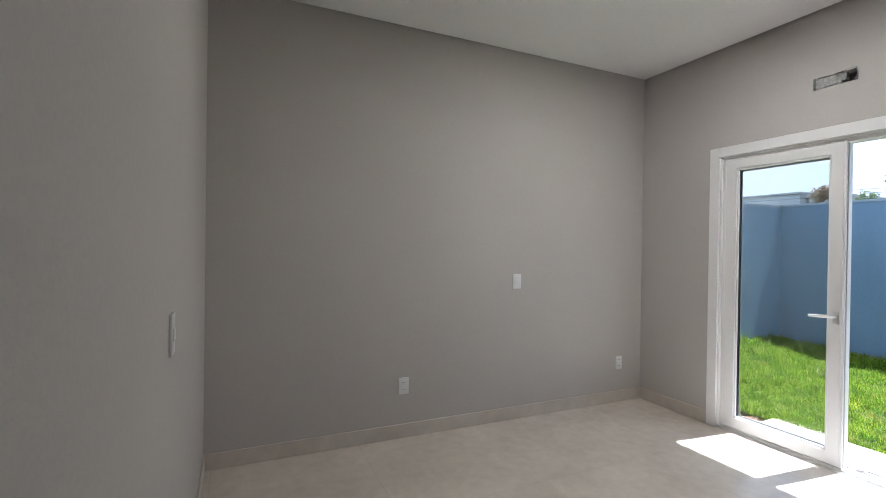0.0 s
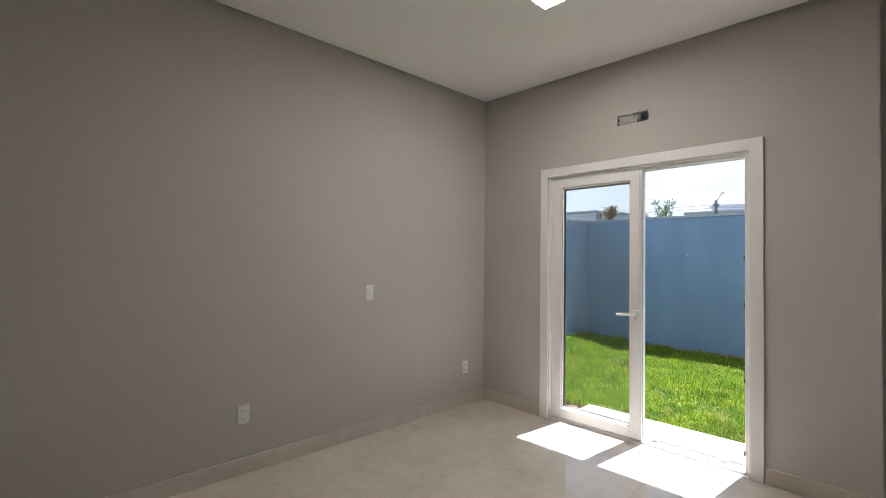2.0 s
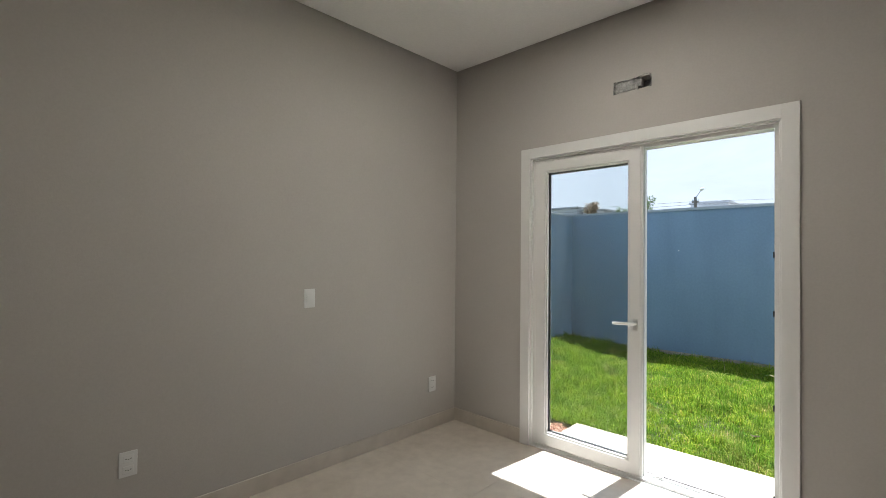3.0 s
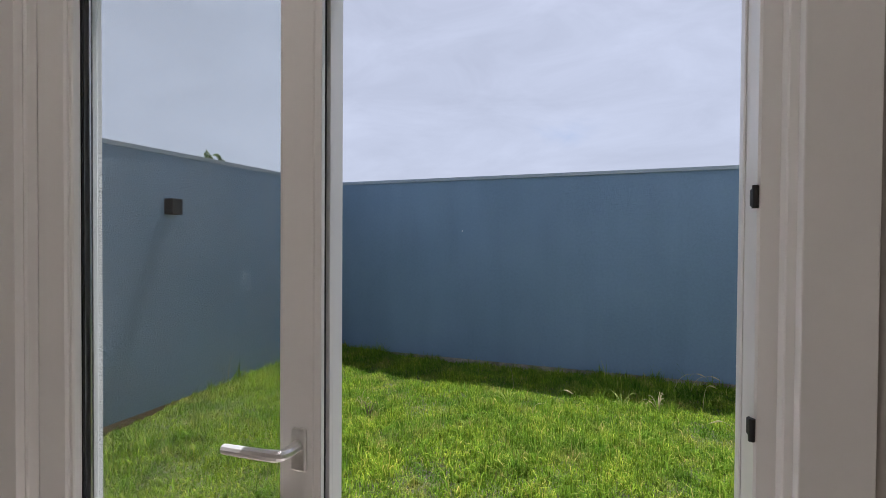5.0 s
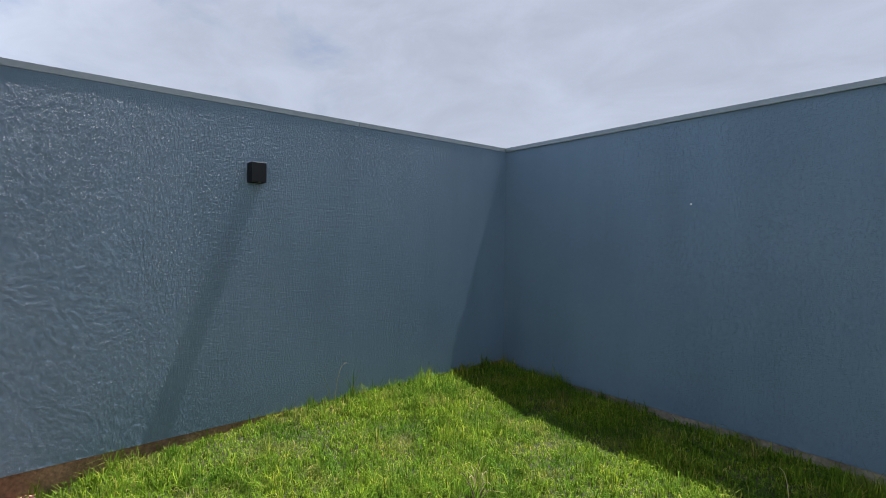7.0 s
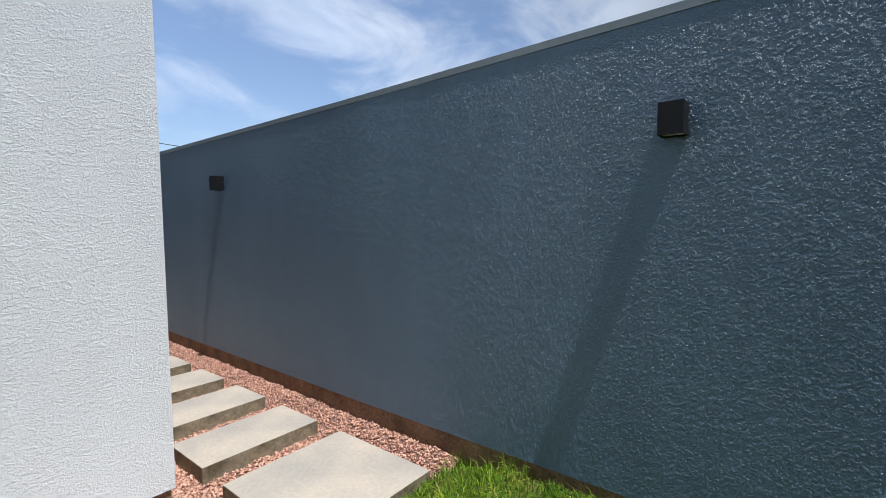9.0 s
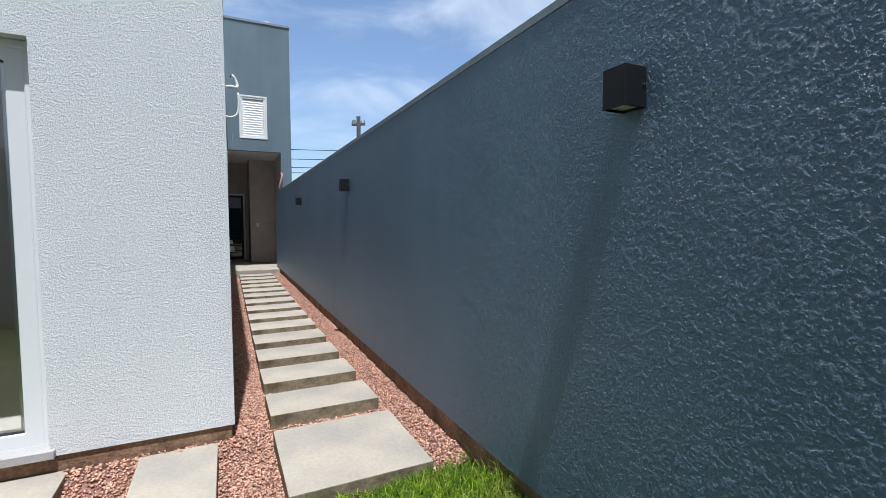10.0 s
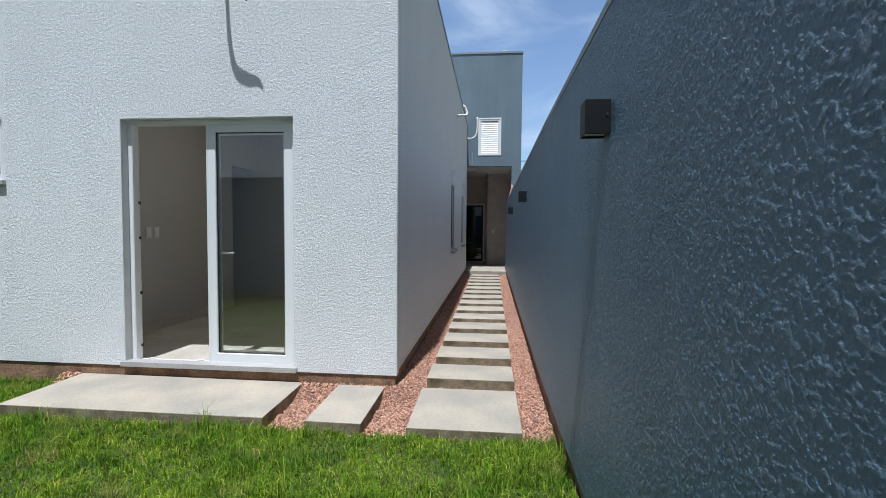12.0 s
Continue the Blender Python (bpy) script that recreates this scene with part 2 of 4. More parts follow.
M_GRASS = foliage("lawn_grass", (0.192, 0.300, 0.021), (0.086, 0.185, 0.013), 0.5, 0.75)
n, l = M_GRASS.node_tree.nodes, M_GRASS.node_tree.links
g_ramp = n.new("ShaderNodeValToRGB")            # a few straw and yellow blades among the green
g_geo = n.new("ShaderNodeNewGeometry")
g_ramp.color_ramp.elements[0].position, g_ramp.color_ramp.elements[0].color = 0.0, (1, 1, 1, 1)
g_ramp.color_ramp.elements[1].position, g_ramp.color_ramp.elements[1].color = 0.80, (1, 1, 1, 1)
for pos, col in ((0.84, (1.5, 1.15, 1.2, 1)), (0.94, (1.6, 1.2, 1.6, 1)), (0.965, (2.0, 1.1, 3.5, 1))):
    g_ramp.color_ramp.elements.new(pos).color = col
g_mul = n.new("ShaderNodeMix")
g_mul.data_type, g_mul.blend_type = "RGBA", "MULTIPLY"
g_mul.inputs[0].default_value = 1.0
l.new(g_geo.outputs["Random Per Island"], g_ramp.inputs["Fac"])
g_old = n["Principled BSDF"].inputs["Base Color"].links[0].from_socket
g_pos = n.new("ShaderNodeNewGeometry")
g_dry = n.new("ShaderNodeTexNoise")
g_dry.inputs["Scale"].default_value, g_dry.inputs["Detail"].default_value = 3.4, 4.0
l.new(g_pos.outputs["Position"], g_dry.inputs["Vector"])
g_fac = n.new("ShaderNodeMapRange")
g_fac.inputs["From Min"].default_value, g_fac.inputs["From Max"].default_value = 0.54, 0.78
g_fac.inputs["To Max"].default_value = 0.6
l.new(g_dry.outputs["Fac"], g_fac.inputs["Value"])
g_straw = n.new("ShaderNodeMix")
g_straw.data_type = "RGBA"
g_straw.inputs[7].default_value = (0.36, 0.34, 0.09, 1)
l.new(g_fac.outputs["Result"], g_straw.inputs[0])
l.new(g_old, g_straw.inputs[6])
l.new(g_straw.outputs[2], g_mul.inputs[6])
l.new(g_ramp.outputs["Color"], g_mul.inputs[7])
for node in list(n):
    if node.type in ("BSDF_PRINCIPLED", "BSDF_TRANSLUCENT"):
        l.new(g_mul.outputs[2], node.inputs["Base Color" if node.type == "BSDF_PRINCIPLED" else "Color"])
M_LEAF = foliage("green_leaves", (0.15, 0.20, 0.09), (0.10, 0.15, 0.06))
M_LEAFRED = foliage("reddish_leaves", (0.30, 0.21, 0.15), (0.20, 0.17, 0.10))


def pane_material(name, tint):
    m = bpy.data.materials.new(name)
    m.use_nodes = True
    n, l = m.node_tree.nodes, m.node_tree.links
    n.remove(n["Principled BSDF"])
    tr = n.new("ShaderNodeBsdfTransparent")
    tr.inputs["Color"].default_value = (*tint, 1)
    gl = n.new("ShaderNodeBsdfGlossy")
    gl.inputs["Roughness"].default_value = 0.0
    lw = n.new("ShaderNodeLayerWeight")
    fifth = n.new("ShaderNodeMath")
    fifth.operation = "POWER"
    fifth.inputs[1].default_value = 5.0
    fr = n.new("ShaderNodeMath")                  # how much each face mirrors, from 4 % head on
    fr.operation = "MULTIPLY_ADD"
    fr.inputs[1].default_value, fr.inputs[2].default_value = 0.90, 0.055
    l.new(lw.outputs["Facing"], fifth.inputs[0])
    l.new(fifth.outputs["Value"], fr.inputs[0])
    mx = n.new("ShaderNodeMixShader")
    l.new(fr.outputs["Value"], mx.inputs[0])
    l.new(tr.outputs["BSDF"], mx.inputs[1])
    l.new(gl.outputs["BSDF"], mx.inputs[2])
    l.new(mx.outputs["Shader"], n["Material Output"].inputs["Surface"])
    return m


M_GLASS = pane_material("clear_glass", (0.98, 0.99, 0.985))
M_DARKGLASS = pane_material("dark_tinted_glass", (0.10, 0.11, 0.11))


def glow(name, colour, strength):
    m = bpy.data.materials.new(name)
    m.use_nodes = True
    p = m.node_tree.nodes["Principled BSDF"]
    p.inputs["Base Color"].default_value = (0.8, 0.8, 0.75, 1)
    p.inputs["Emission Color"].default_value = (*colour, 1)
    p.inputs["Emission Strength"].default_value = strength
    return m


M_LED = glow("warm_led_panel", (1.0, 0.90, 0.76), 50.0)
# weak glow for an added rear panel that fills in the room's light
M_LED_FILL = glow("warm_led_panel_fill", (1.0, 0.90, 0.74), 7.0)


# ---- mesh helpers ----
def link_mesh(name, bm, mat, parent=None, smooth=False):
    me = bpy.data.meshes.new(name)
    bmesh.ops.recalc_face_normals(bm, faces=bm.faces[:])
    bm.to_mesh(me)
    bm.free()
    me.materials.append(mat)
    if smooth:
        me.polygons.foreach_set("use_smooth", [True] * len(me.polygons))
    ob = new(name, me)
    if parent:
        ob.parent = parent
    return ob


def part(name, bm, mat, parent, label="", smooth=False):
    ob = link_mesh(name, bm, mat, parent, smooth)
    return tagged(ob, label) if label else ob


def thing(name, label, category, at=(0, 0, 0), group="", kind=""):
    e = new(name)
    e.location = at
    e.empty_display_size = 0.1
    return tagged(e, label, category, group, kind)


def box(bm, x0, x1, y0, y1, z0, z1, bevel=0.0, seg=1):
    made = bmesh.ops.create_cube(bm, size=1.0)["verts"]
    for v in made:
        v.co = Vector((x0 + (v.co.x + 0.5) * (x1 - x0), y0 + (v.co.y + 0.5) * (y1 - y0), z0 + (v.co.z + 0.5) * (z1 - z0)))
    if bevel:
        edges = list({e for v in made for e in v.link_edges})
        bmesh.ops.bevel(bm, geom=edges, offset=bevel, segments=seg, affect="EDGES", profile=0.5)
    return bm


def boxes(*rows, bevel=0.0, seg=1):
    bm = bmesh.new()
    for r in rows:
        box(bm, *r, bevel=bevel, seg=seg)
    return bm


def ring(x0, x1, z0, z1, left, right, bottom, top, y0, y1, bevel=0.003):
    """A mitred rectangular frame in the xz plane between depths y0 and y1."""
    bm = bmesh.new()
    outer = [(x0, z0), (x1, z0), (x1, z1), (x0, z1)]
    inner = [(x0 + left, z0 + bottom), (x1 - right, z0 + bottom), (x1 - right, z1 - top), (x0 + left, z1 - top)]
    rows = [[bm.verts.new((x, y, z)) for x, z in loop] for loop, y in ((outer, y0), (inner, y0), (inner, y1), (outer, y1))]
    for i in range(4):
        j = (i + 1) % 4
        for a, b in ((0, 1), (1, 2), (2, 3), (3, 0)):
            bm.faces.new((rows[a][i], rows[a][j], rows[b][j], rows[b][i]))
    if bevel:
        bmesh.ops.bevel(bm, geom=bm.edges[:], offset=bevel, segments=1, affect="EDGES")
    return bm


def panel(u0, u1, v0, v1, holes, d0, d1, axis, step=0.0, bend=None):
    """A wall with openings through it. u runs along the wall, v is up, d is depth; axis: 'x' (wall across y) or 'y'."""
    us = sorted({u0, u1, *[h[0] for h in holes], *[h[1] for h in holes]})
    vs = sorted({v0, v1, *[h[2] for h in holes], *[h[3] for h in holes]})
    if step:
        fine = [us[0]]
        for a, b in zip(us, us[1:]):
            k = max(1, int((b - a) / step))
            fine += [a + (b - a) * (i + 1) / k for i in range(k)]
        us = fine
    bm = bmesh.new()

    def place(u, v, d):
        x, y, z = (u, d, v) if axis == "x" else (d, u, v)
        return (x + (bend(y) if bend else 0.0), y, z)

    grid = {}

    def vert(i, j, k):
        if (i, j, k) not in grid:
            grid[i, j, k] = bm.verts.new(place(us[i], vs[j], (d0, d1)[k]))
        return grid[i, j, k]

    def solid(i, j):
        if not (0 <= i < len(us) - 1 and 0 <= j < len(vs) - 1):
            return False
        u, v = (us[i] + us[i + 1]) / 2, (vs[j] + vs[j + 1]) / 2
        return not any(h[0] < u < h[1] and h[2] < v < h[3] for h in holes)

    for i in range(len(us) - 1):
        for j in range(len(vs) - 1):
            if not solid(i, j):
                continue
            for k in (0, 1):
                bm.faces.new([vert(i, j, k), vert(i + 1, j, k), vert(i + 1, j + 1, k), vert(i, j + 1, k)])
            for di, dj, a, b in ((-1, 0, (0, 0), (0, 1)), (1, 0, (1, 0), (1, 1)), (0, -1, (0, 0), (1, 0)), (0, 1, (0, 1), (1, 1))):
                if not solid(i + di, j + dj):
                    bm.faces.new([vert(i + a[0], j + a[1], 0), vert(i + b[0], j + b[1], 0), vert(i + b[0], j + b[1], 1), vert(i + a[0], j + a[1], 1)])
    return bm


def tube(points, radius, sides=8, ends=True, bm=None):
    """A round tube along a smooth line through the points; radius: one number or one per point."""
    pts = [Vector(p) for p in points]
    rad = list(radius) if hasattr(radius, "__len__") else [radius] * len(pts)
    line, rr = [], []
    for i in range(len(pts) - 1):
        p0, p1, p2, p3 = pts[max(i - 1, 0)], pts[i], pts[i + 1], pts[min(i + 2, len(pts) - 1)]
        n = 1 if len(pts) == 2 else 4
        for k in range(n):
            t = k / n
            line.append(0.5 * ((2 * p1) + (p2 - p0) * t + (2 * p0 - 5 * p1 + 4 * p2 - p3) * t * t + (3 * p1 - p0 - 3 * p2 + p3) * t ** 3))
            rr.append(rad[i] + (rad[i + 1] - rad[i]) * t)
    line.append(pts[-1])
    rr.append(rad[-1])
    bm = bm or bmesh.new()
    loops = []
    up = Vector((0.31, 0.17, 0.93))
    for i, p in enumerate(line):
        d = (line[min(i + 1, len(line) - 1)] - line[max(i - 1, 0)]).normalized()
        a = d.cross(up)
        a = a.normalized() if a.length > 1e-4 else d.orthogonal().normalized()
        b = d.cross(a)
        loops.append([bm.verts.new(p + rr[i] * (math.cos(2 * math.pi * k / sides) * a + math.sin(2 * math.pi * k / sides) * b)) for k in range(sides)])
    for q, r in zip(loops, loops[1:]):
        for k in range(sides):
            bm.faces.new((q[k], q[(k + 1) % sides], r[(k + 1) % sides], r[k]))
    if ends:
        bm.faces.new(loops[0])
        bm.faces.new(loops[-1])
    return bm


def raw_mesh(name, verts, counts, loops, mat):
    """A large mesh straight from arrays."""
    me = bpy.data.meshes.new(name)
    me.vertices.add(len(verts))
    me.vertices.foreach_set("co", np.asarray(verts, dtype=np.float32).ravel())
    me.loops.add(len(loops))
    me.loops.foreach_set("vertex_index", np.asarray(loops, dtype=np.int32))
    starts = np.concatenate(([0], np.cumsum(counts)[:-1]))
    me.polygons.add(len(counts))
    me.polygons.foreach_set("loop_start", starts.astype(np.int32))
    me.update(calc_edges=True)
    me.validate()
    me.materials.append(mat)
    return new(name, me)


def drift(y):
    """The side passage runs slightly askew of the garden front."""
    return 0.0118 * min(y, 0.0)


# ---- plan, in metres ----
ROOM_X0, ROOM_X1, ROOM_Y0, ROOM_Y1, ROOM_Z = -0.705, 2.235, -3.76, -0.18, 2.918
DOOR_X0, DOOR_X1, DOOR_Z = 0.03, 1.53, 2.09
HOUSE_X, HOUSE_TOP, PLASTER_Z = -0.829, 4.15, 0.03
SIDE_X, BACK_Y, FENCE_TOP = -1.975, 4.23, 2.092
GRAVEL_Z, SLAB_Z = -0.188, -0.085
ANNEX_Y = -9.8


def fall(bm, top=FENCE_TOP):
    """The side wall's top falls gently from the rear corner towards the house."""
    for v in bm.verts:
        if v.co.z > 1.5:
            v.co.z -= 0.078 * (1 - min(max(v.co.y / 4.2, 0.0), 1.0)) - 0.006 * min(v.co.y, 0.0)
    return bm


def structure(name, bm, mat, label, category):
    return tagged(link_mesh(name, bm, mat), label, category, kind="structure")


# ---- ground ----
def soil_height(x, y):
    rise = 0.0
    if y > 0.76 and x > SIDE_X - 0.1 and y < 6:
        u = min(max((y - 0.78) / 1.5, 0.0), 1.0)
        wall = 1 - min(max((x - SIDE_X) / 0.9, 0), 1)
        v = min(max((y - 0.8) / 0.35, 0.0), 1.0)
        rise = 0.03 + 0.055 * u * u * (3 - 2 * u) + 0.075 * wall * v + 0.02 * wall * u
        rise += 0.016 * u * noise.noise(Vector((x * 1.3, y * 1.3, 0.3)))
    return -0.173 + rise if rise else GRAVEL_Z - 0.008


gx = [-900, -300, -100, -40, -15, -5] + [round(-2.4 + 0.12 * i, 3) for i in range(70)] + [8, 15, 40, 100, 300, 900]
gy = [-900, -300, -100, -40, -15, -5, -1, 0, 0.4, 0.7, 0.75] + [round(0.80 + 0.12 * i, 3) for i in range(30)] + [5, 8, 15, 40, 100, 300, 900]
gv = [(x, y, soil_height(x, y)) for y in gy for x in gx]
gl = []
for j in range(len(gy) - 1):
    for i in range(len(gx) - 1):
        a = j * len(gx) + i
        gl += [a, a + 1, a + 1 + len(gx), a + len(gx)]
ground = raw_mesh("ground", gv, [4] * (len(gl) // 4), gl, M_SOIL)
tagged(ground, "dark soil under the lawn and beyond", "ground", kind="structure")

# ---- the room ----
tagged(link_mesh("floor", boxes((ROOM_X0, 3.7, ROOM_Y0 - 0.02, -0.118, -0.16, -0.011)), M_GAP), "polished beige porcelain tile floor", "floor", kind="structure")
floor = bpy.data.objects["floor"]
hole = (0.653, 0.887, 2.417, 2.489)
structure("wall_garden", panel(ROOM_X0 - 0.095, 3.7, 0.0, 3.1, [(DOOR_X0, DOOR_X1, -0.01, DOOR_Z), hole], -0.18, -0.092, "x"), M_PAINT, "greige painted wall with a white glazed door", "wall")
structure("wall_left", panel(ROOM_Y0 - 0.1, ROOM_Y1 - 0.001, 0.0, 3.1, [], ROOM_X0 - 0.095, ROOM_X0, "y"), M_PAINT, "plain greige painted bedroom wall", "wall")
structure("wall_back", panel(ROOM_X0 - 0.0, 3.7, 0.0, 3.1, [], ROOM_Y0 - 0.1, ROOM_Y0, "x"), M_PAINT, "greige painted wall with a switch plate", "wall")
structure("wall_right", panel(ROOM_Y0 + 0.001, ROOM_Y1 - 0.001, 0.0, 3.1, [(ROOM_Y0, -2.9, -0.01, 2.1)], ROOM_X1, ROOM_X1 + 0.14, "y"), M_PAINT, "greige painted wall with a doorway", "wall")
structure("wall_hall", panel(ROOM_Y0 + 0.001, ROOM_Y1 - 0.001, 0.0, 3.1, [], 3.56, 3.7, "y"), M_PAINT, "greige painted hall wall", "wall")
g = 0.028
structure("ceiling", boxes((ROOM_X0 + g, ROOM_X1 - g, ROOM_Y0 + g, ROOM_Y1 - g, ROOM_Z, ROOM_Z + 0.03)), M_CEIL, "flat white plaster ceiling with shadow gap", "ceiling")
structure("ceiling_gap", boxes((ROOM_X0 - 0.09, 3.7, ROOM_Y0 - 0.1, ROOM_Y1 + 0.08, 3.101, 3.15)), M_GAP, "plaster slab behind the ceiling's shadow gap", "ceiling")
structure("ceiling_hall", boxes((ROOM_X1 + 0.141, 3.559, ROOM_Y0 + 0.002, ROOM_Y1 - 0.002, 2.6, 2.65)), M_CEIL, "flat white hall ceiling", "ceiling")


def baseboard(name, x0, x1, y0, y1):
    structure(name, boxes((x0, x1, y0, y1, 0.0, 0.10), bevel=0.002), M_BASEB, "low beige porcelain baseboard", "baseboard")


baseboard("baseboard_left", ROOM_X0 + 0.001, ROOM_X0 + 0.011, ROOM_Y0 + 0.011, ROOM_Y1 - 0.011)
baseboard("baseboard_garden", ROOM_X0 + 0.001, DOOR_X0 - 0.072, ROOM_Y1 - 0.011, ROOM_Y1 - 0.001)
baseboard("baseboard_garden_right", DOOR_X1 + 0.072, ROOM_X1 - 0.001, ROOM_Y1 - 0.011, ROOM_Y1 - 0.001)
baseboard("baseboard_back", ROOM_X0 + 0.001, ROOM_X1 - 0.001, ROOM_Y0 + 0.001, ROOM_Y0 + 0.010)
baseboard("baseboard_right", ROOM_X1 - 0.011, ROOM_X1 - 0.001, -2.9, ROOM_Y1 - 0.011)

# hole left open over the door for an air conditioner
hole_box = thing("wall_recess", "rough open cement recess above the garden door", "wall recess", (0.77, -0.14, 2.45))
bm = bmesh.new()
for i in range(26):
    w = random.uniform(0.006, 0.02)
    x = random.uniform(0.655, 0.79)
    z = random.uniform(2.42, 2.485)
    box(bm, x, x + w * 2, -0.17, -0.135 + random.uniform(-0.012, 0.006), z - w * 0.6, z + w * 0.6, bevel=0.002)
box(bm, 0.66, 0.80, -0.171, -0.095, 2.418, 2.488)
fill = part("mortar", bm, M_CEMENT, hole_box, "grey hardened mortar fill")
fill.matrix_parent_inverse = Matrix.Translation((-0.77, 0.14, -2.45))
back = part("cavity", boxes((0.655, 0.885, -0.094, -0.0905, 2.419, 2.487)), M_CEMENT, hole_box)
back.matrix_parent_inverse = fill.matrix_parent_inverse
bm = bmesh.new()
corners = [(0.650, 2.415), (0.797, 2.421), (0.803, 2.414), (0.876, 2.418), (0.892, 2.430), (0.886, 2.497), (0.845, 2.501), (0.803, 2.492), (0.70, 2.489), (0.652, 2.491)]
outline = []
for (xa, za), (xb, zb) in zip(corners, corners[1:] + corners[:1]):
    k = max(1, int(math.hypot(xb - xa, zb - za) / 0.009))
    outline += [(xa + (xb - xa) * i / k + random.uniform(-0.0025, 0.0025), za + (zb - za) * i / k + random.uniform(-0.0025, 0.0025)) for i in range(k)]
rows = []
for x, z in outline:
    inward = Vector((0.77 - x, 2.455 - z)).normalized() * random.uniform(0.004, 0.012)
    lip = random.uniform(0.001, 0.006)
    rows.append([bm.verts.new(p) for p in ((x, -0.179, z), (x + inward.x * 0.3, -0.181 - lip, z + inward.y * 0.3), (x + inward.x, -0.178, z + inward.y), (x + inward.x, -0.14, z + inward.y))])
for a, b in zip(rows, rows[1:] + rows[:1]):
    for i in range(3):
        bm.faces.new((a[i], b[i], b[i + 1], a[i + 1]))
rim = part("torn_rim", bm, M_CEMENT, hole_box)
rim.matrix_parent_inverse = fill.matrix_parent_inverse


# ---- glazed garden door ----
door = thing("door_1", "white double garden door, one leaf shut, other opening clear", "door", (0.78, -0.11, 0.0), kind="structure")
D = Matrix.Translation((-0.78, 0.11, 0.0))


def door_part(name, bm, mat, parent=None, label=""):
    ob = part(name, bm, mat, parent or door, label)
    if not parent:
        ob.matrix_parent_inverse = D
    return ob


trim = [(DOOR_X0 - 0.07, DOOR_X0 + 0.004, 0.0, DOOR_Z + 0.07), (DOOR_X1 - 0.004, DOOR_X1 + 0.07, 0.0, DOOR_Z + 0.07)]
bm = bmesh.new()
for a, b, c, d in trim:
    box(bm, a, b, -0.196, -0.178, c, d, bevel=0.001)
box(bm, DOOR_X0 + 0.0045, DOOR_X1 - 0.0045, -0.196, -0.178, DOOR_Z - 0.004, DOOR_Z + 0.07, bevel=0.001)
door_part("architrave", bm, M_PVC, label="flat white architrave")
door_part("lining", ring(DOOR_X0 + 0.001, DOOR_X1 - 0.001, -0.009, DOOR_Z - 0.001, 0.014, 0.014, 0.012, 0.014, -0.1775, -0.1545, 0.002), M_PVC)
door_part("frame", ring(DOOR_X0 + 0.0005, DOOR_X1 - 0.0005, -0.0085, DOOR_Z - 0.0005, 0.038, 0.038, 0.030, 0.036, -0.154, -0.074, 0.003), M_PVC)
door_part("frame_stop", ring(DOOR_X0 + 0.038, DOOR_X1 - 0.038, 0.021, DOOR_Z - 0.036, 0.004, 0.004, 0.010, 0.004, -0.098, -0.076, 0.002), M_PVC)
LX0, LX1, LZ0, LZ1 = 0.066, 0.832, 0.026, 2.062
Y0, Y1 = -0.160, -0.086
leaf = door_part("leaf", ring(LX0, LX1 - 0.014, LZ0, LZ1, 0.082, 0.071, 0.082, 0.076, Y0, Y1, 0.004), M_PVC, label="shut white leaf with full glass")
GX0, GX1, GZ0, GZ1 = LX0 + 0.082, LX1 - 0.085, LZ0 + 0.082, LZ1 - 0.076


def leaf_part(name, bm, mat, label=""):
    ob = part(name, bm, mat, leaf, label)
    return ob


leaf_part("glazing_bead", ring(GX0 - 0.002, GX1 + 0.002, GZ0 - 0.002, GZ1 + 0.002, 0.014, 0.014, 0.014, 0.014, Y0 + 0.008, Y0 + 0.028, 0.003), M_PVC)
leaf_part("gasket", ring(GX0 + 0.004, GX1 - 0.004, GZ0 + 0.004, GZ1 - 0.004, 0.008, 0.008, 0.008, 0.008, Y0 + 0.029, Y0 + 0.034, 0.0), M_GASKET)
leaf_part("spacer", ring(GX0 + 0.004, GX1 - 0.004, GZ0 + 0.004, GZ1 - 0.004, 0.018, 0.018, 0.018, 0.018, Y0 + 0.0395, Y0 + 0.0425, 0.0), M_STEEL, "thin metal spacer between panes")
leaf_part("outer_gasket", ring(GX0 - 0.001, GX1 + 0.001, GZ0 - 0.001, GZ1 + 0.001, 0.005, 0.005, 0.005, 0.005, Y0 + 0.0475, Y0 + 0.058, 0.0), M_GASKET)
for d in (0.035, 0.043):
    pane = leaf_part("pane", boxes((GX0 + 0.003, GX1 - 0.003, Y0 + d, Y0 + d + 0.004, GZ0 + 0.003, GZ1 - 0.003)), M_GLASS, "clear glass pane")
    pane.visible_shadow = False
# meeting edge: two lips with a dark seal groove between them
leaf_part("edge_lip", boxes((LX1 - 0.0145, LX1, Y0 + 0.0005, Y0 + 0.0105, LZ0, LZ1), bevel=0.001), M_PVC)
leaf_part("edge_lip", boxes((LX1 - 0.0145, LX1, Y0 + 0.027, Y0 + 0.038, LZ0, LZ1), bevel=0.001), M_PVC)
leaf_part("edge_face", boxes((LX1 - 0.0145, LX1 - 0.002, Y0 + 0.0385, Y1 - 0.0005, LZ0, LZ1), bevel=0.002), M_PVC)
leaf_part("edge_seal", boxes((LX1 - 0.0145, LX1 - 0.008, Y0 + 0.011, Y0 + 0.0265, LZ0, LZ1)), M_GASKET, "dark rubber seal groove")
for z in (1.372, 1.300, 0.62, 0.55):
    leaf_part("screw", tube([(LX1 - 0.009, Y0 + 0.018, z), (LX1 - 0.007, Y0 + 0.018, z)], 0.003, 8), M_FLASH)
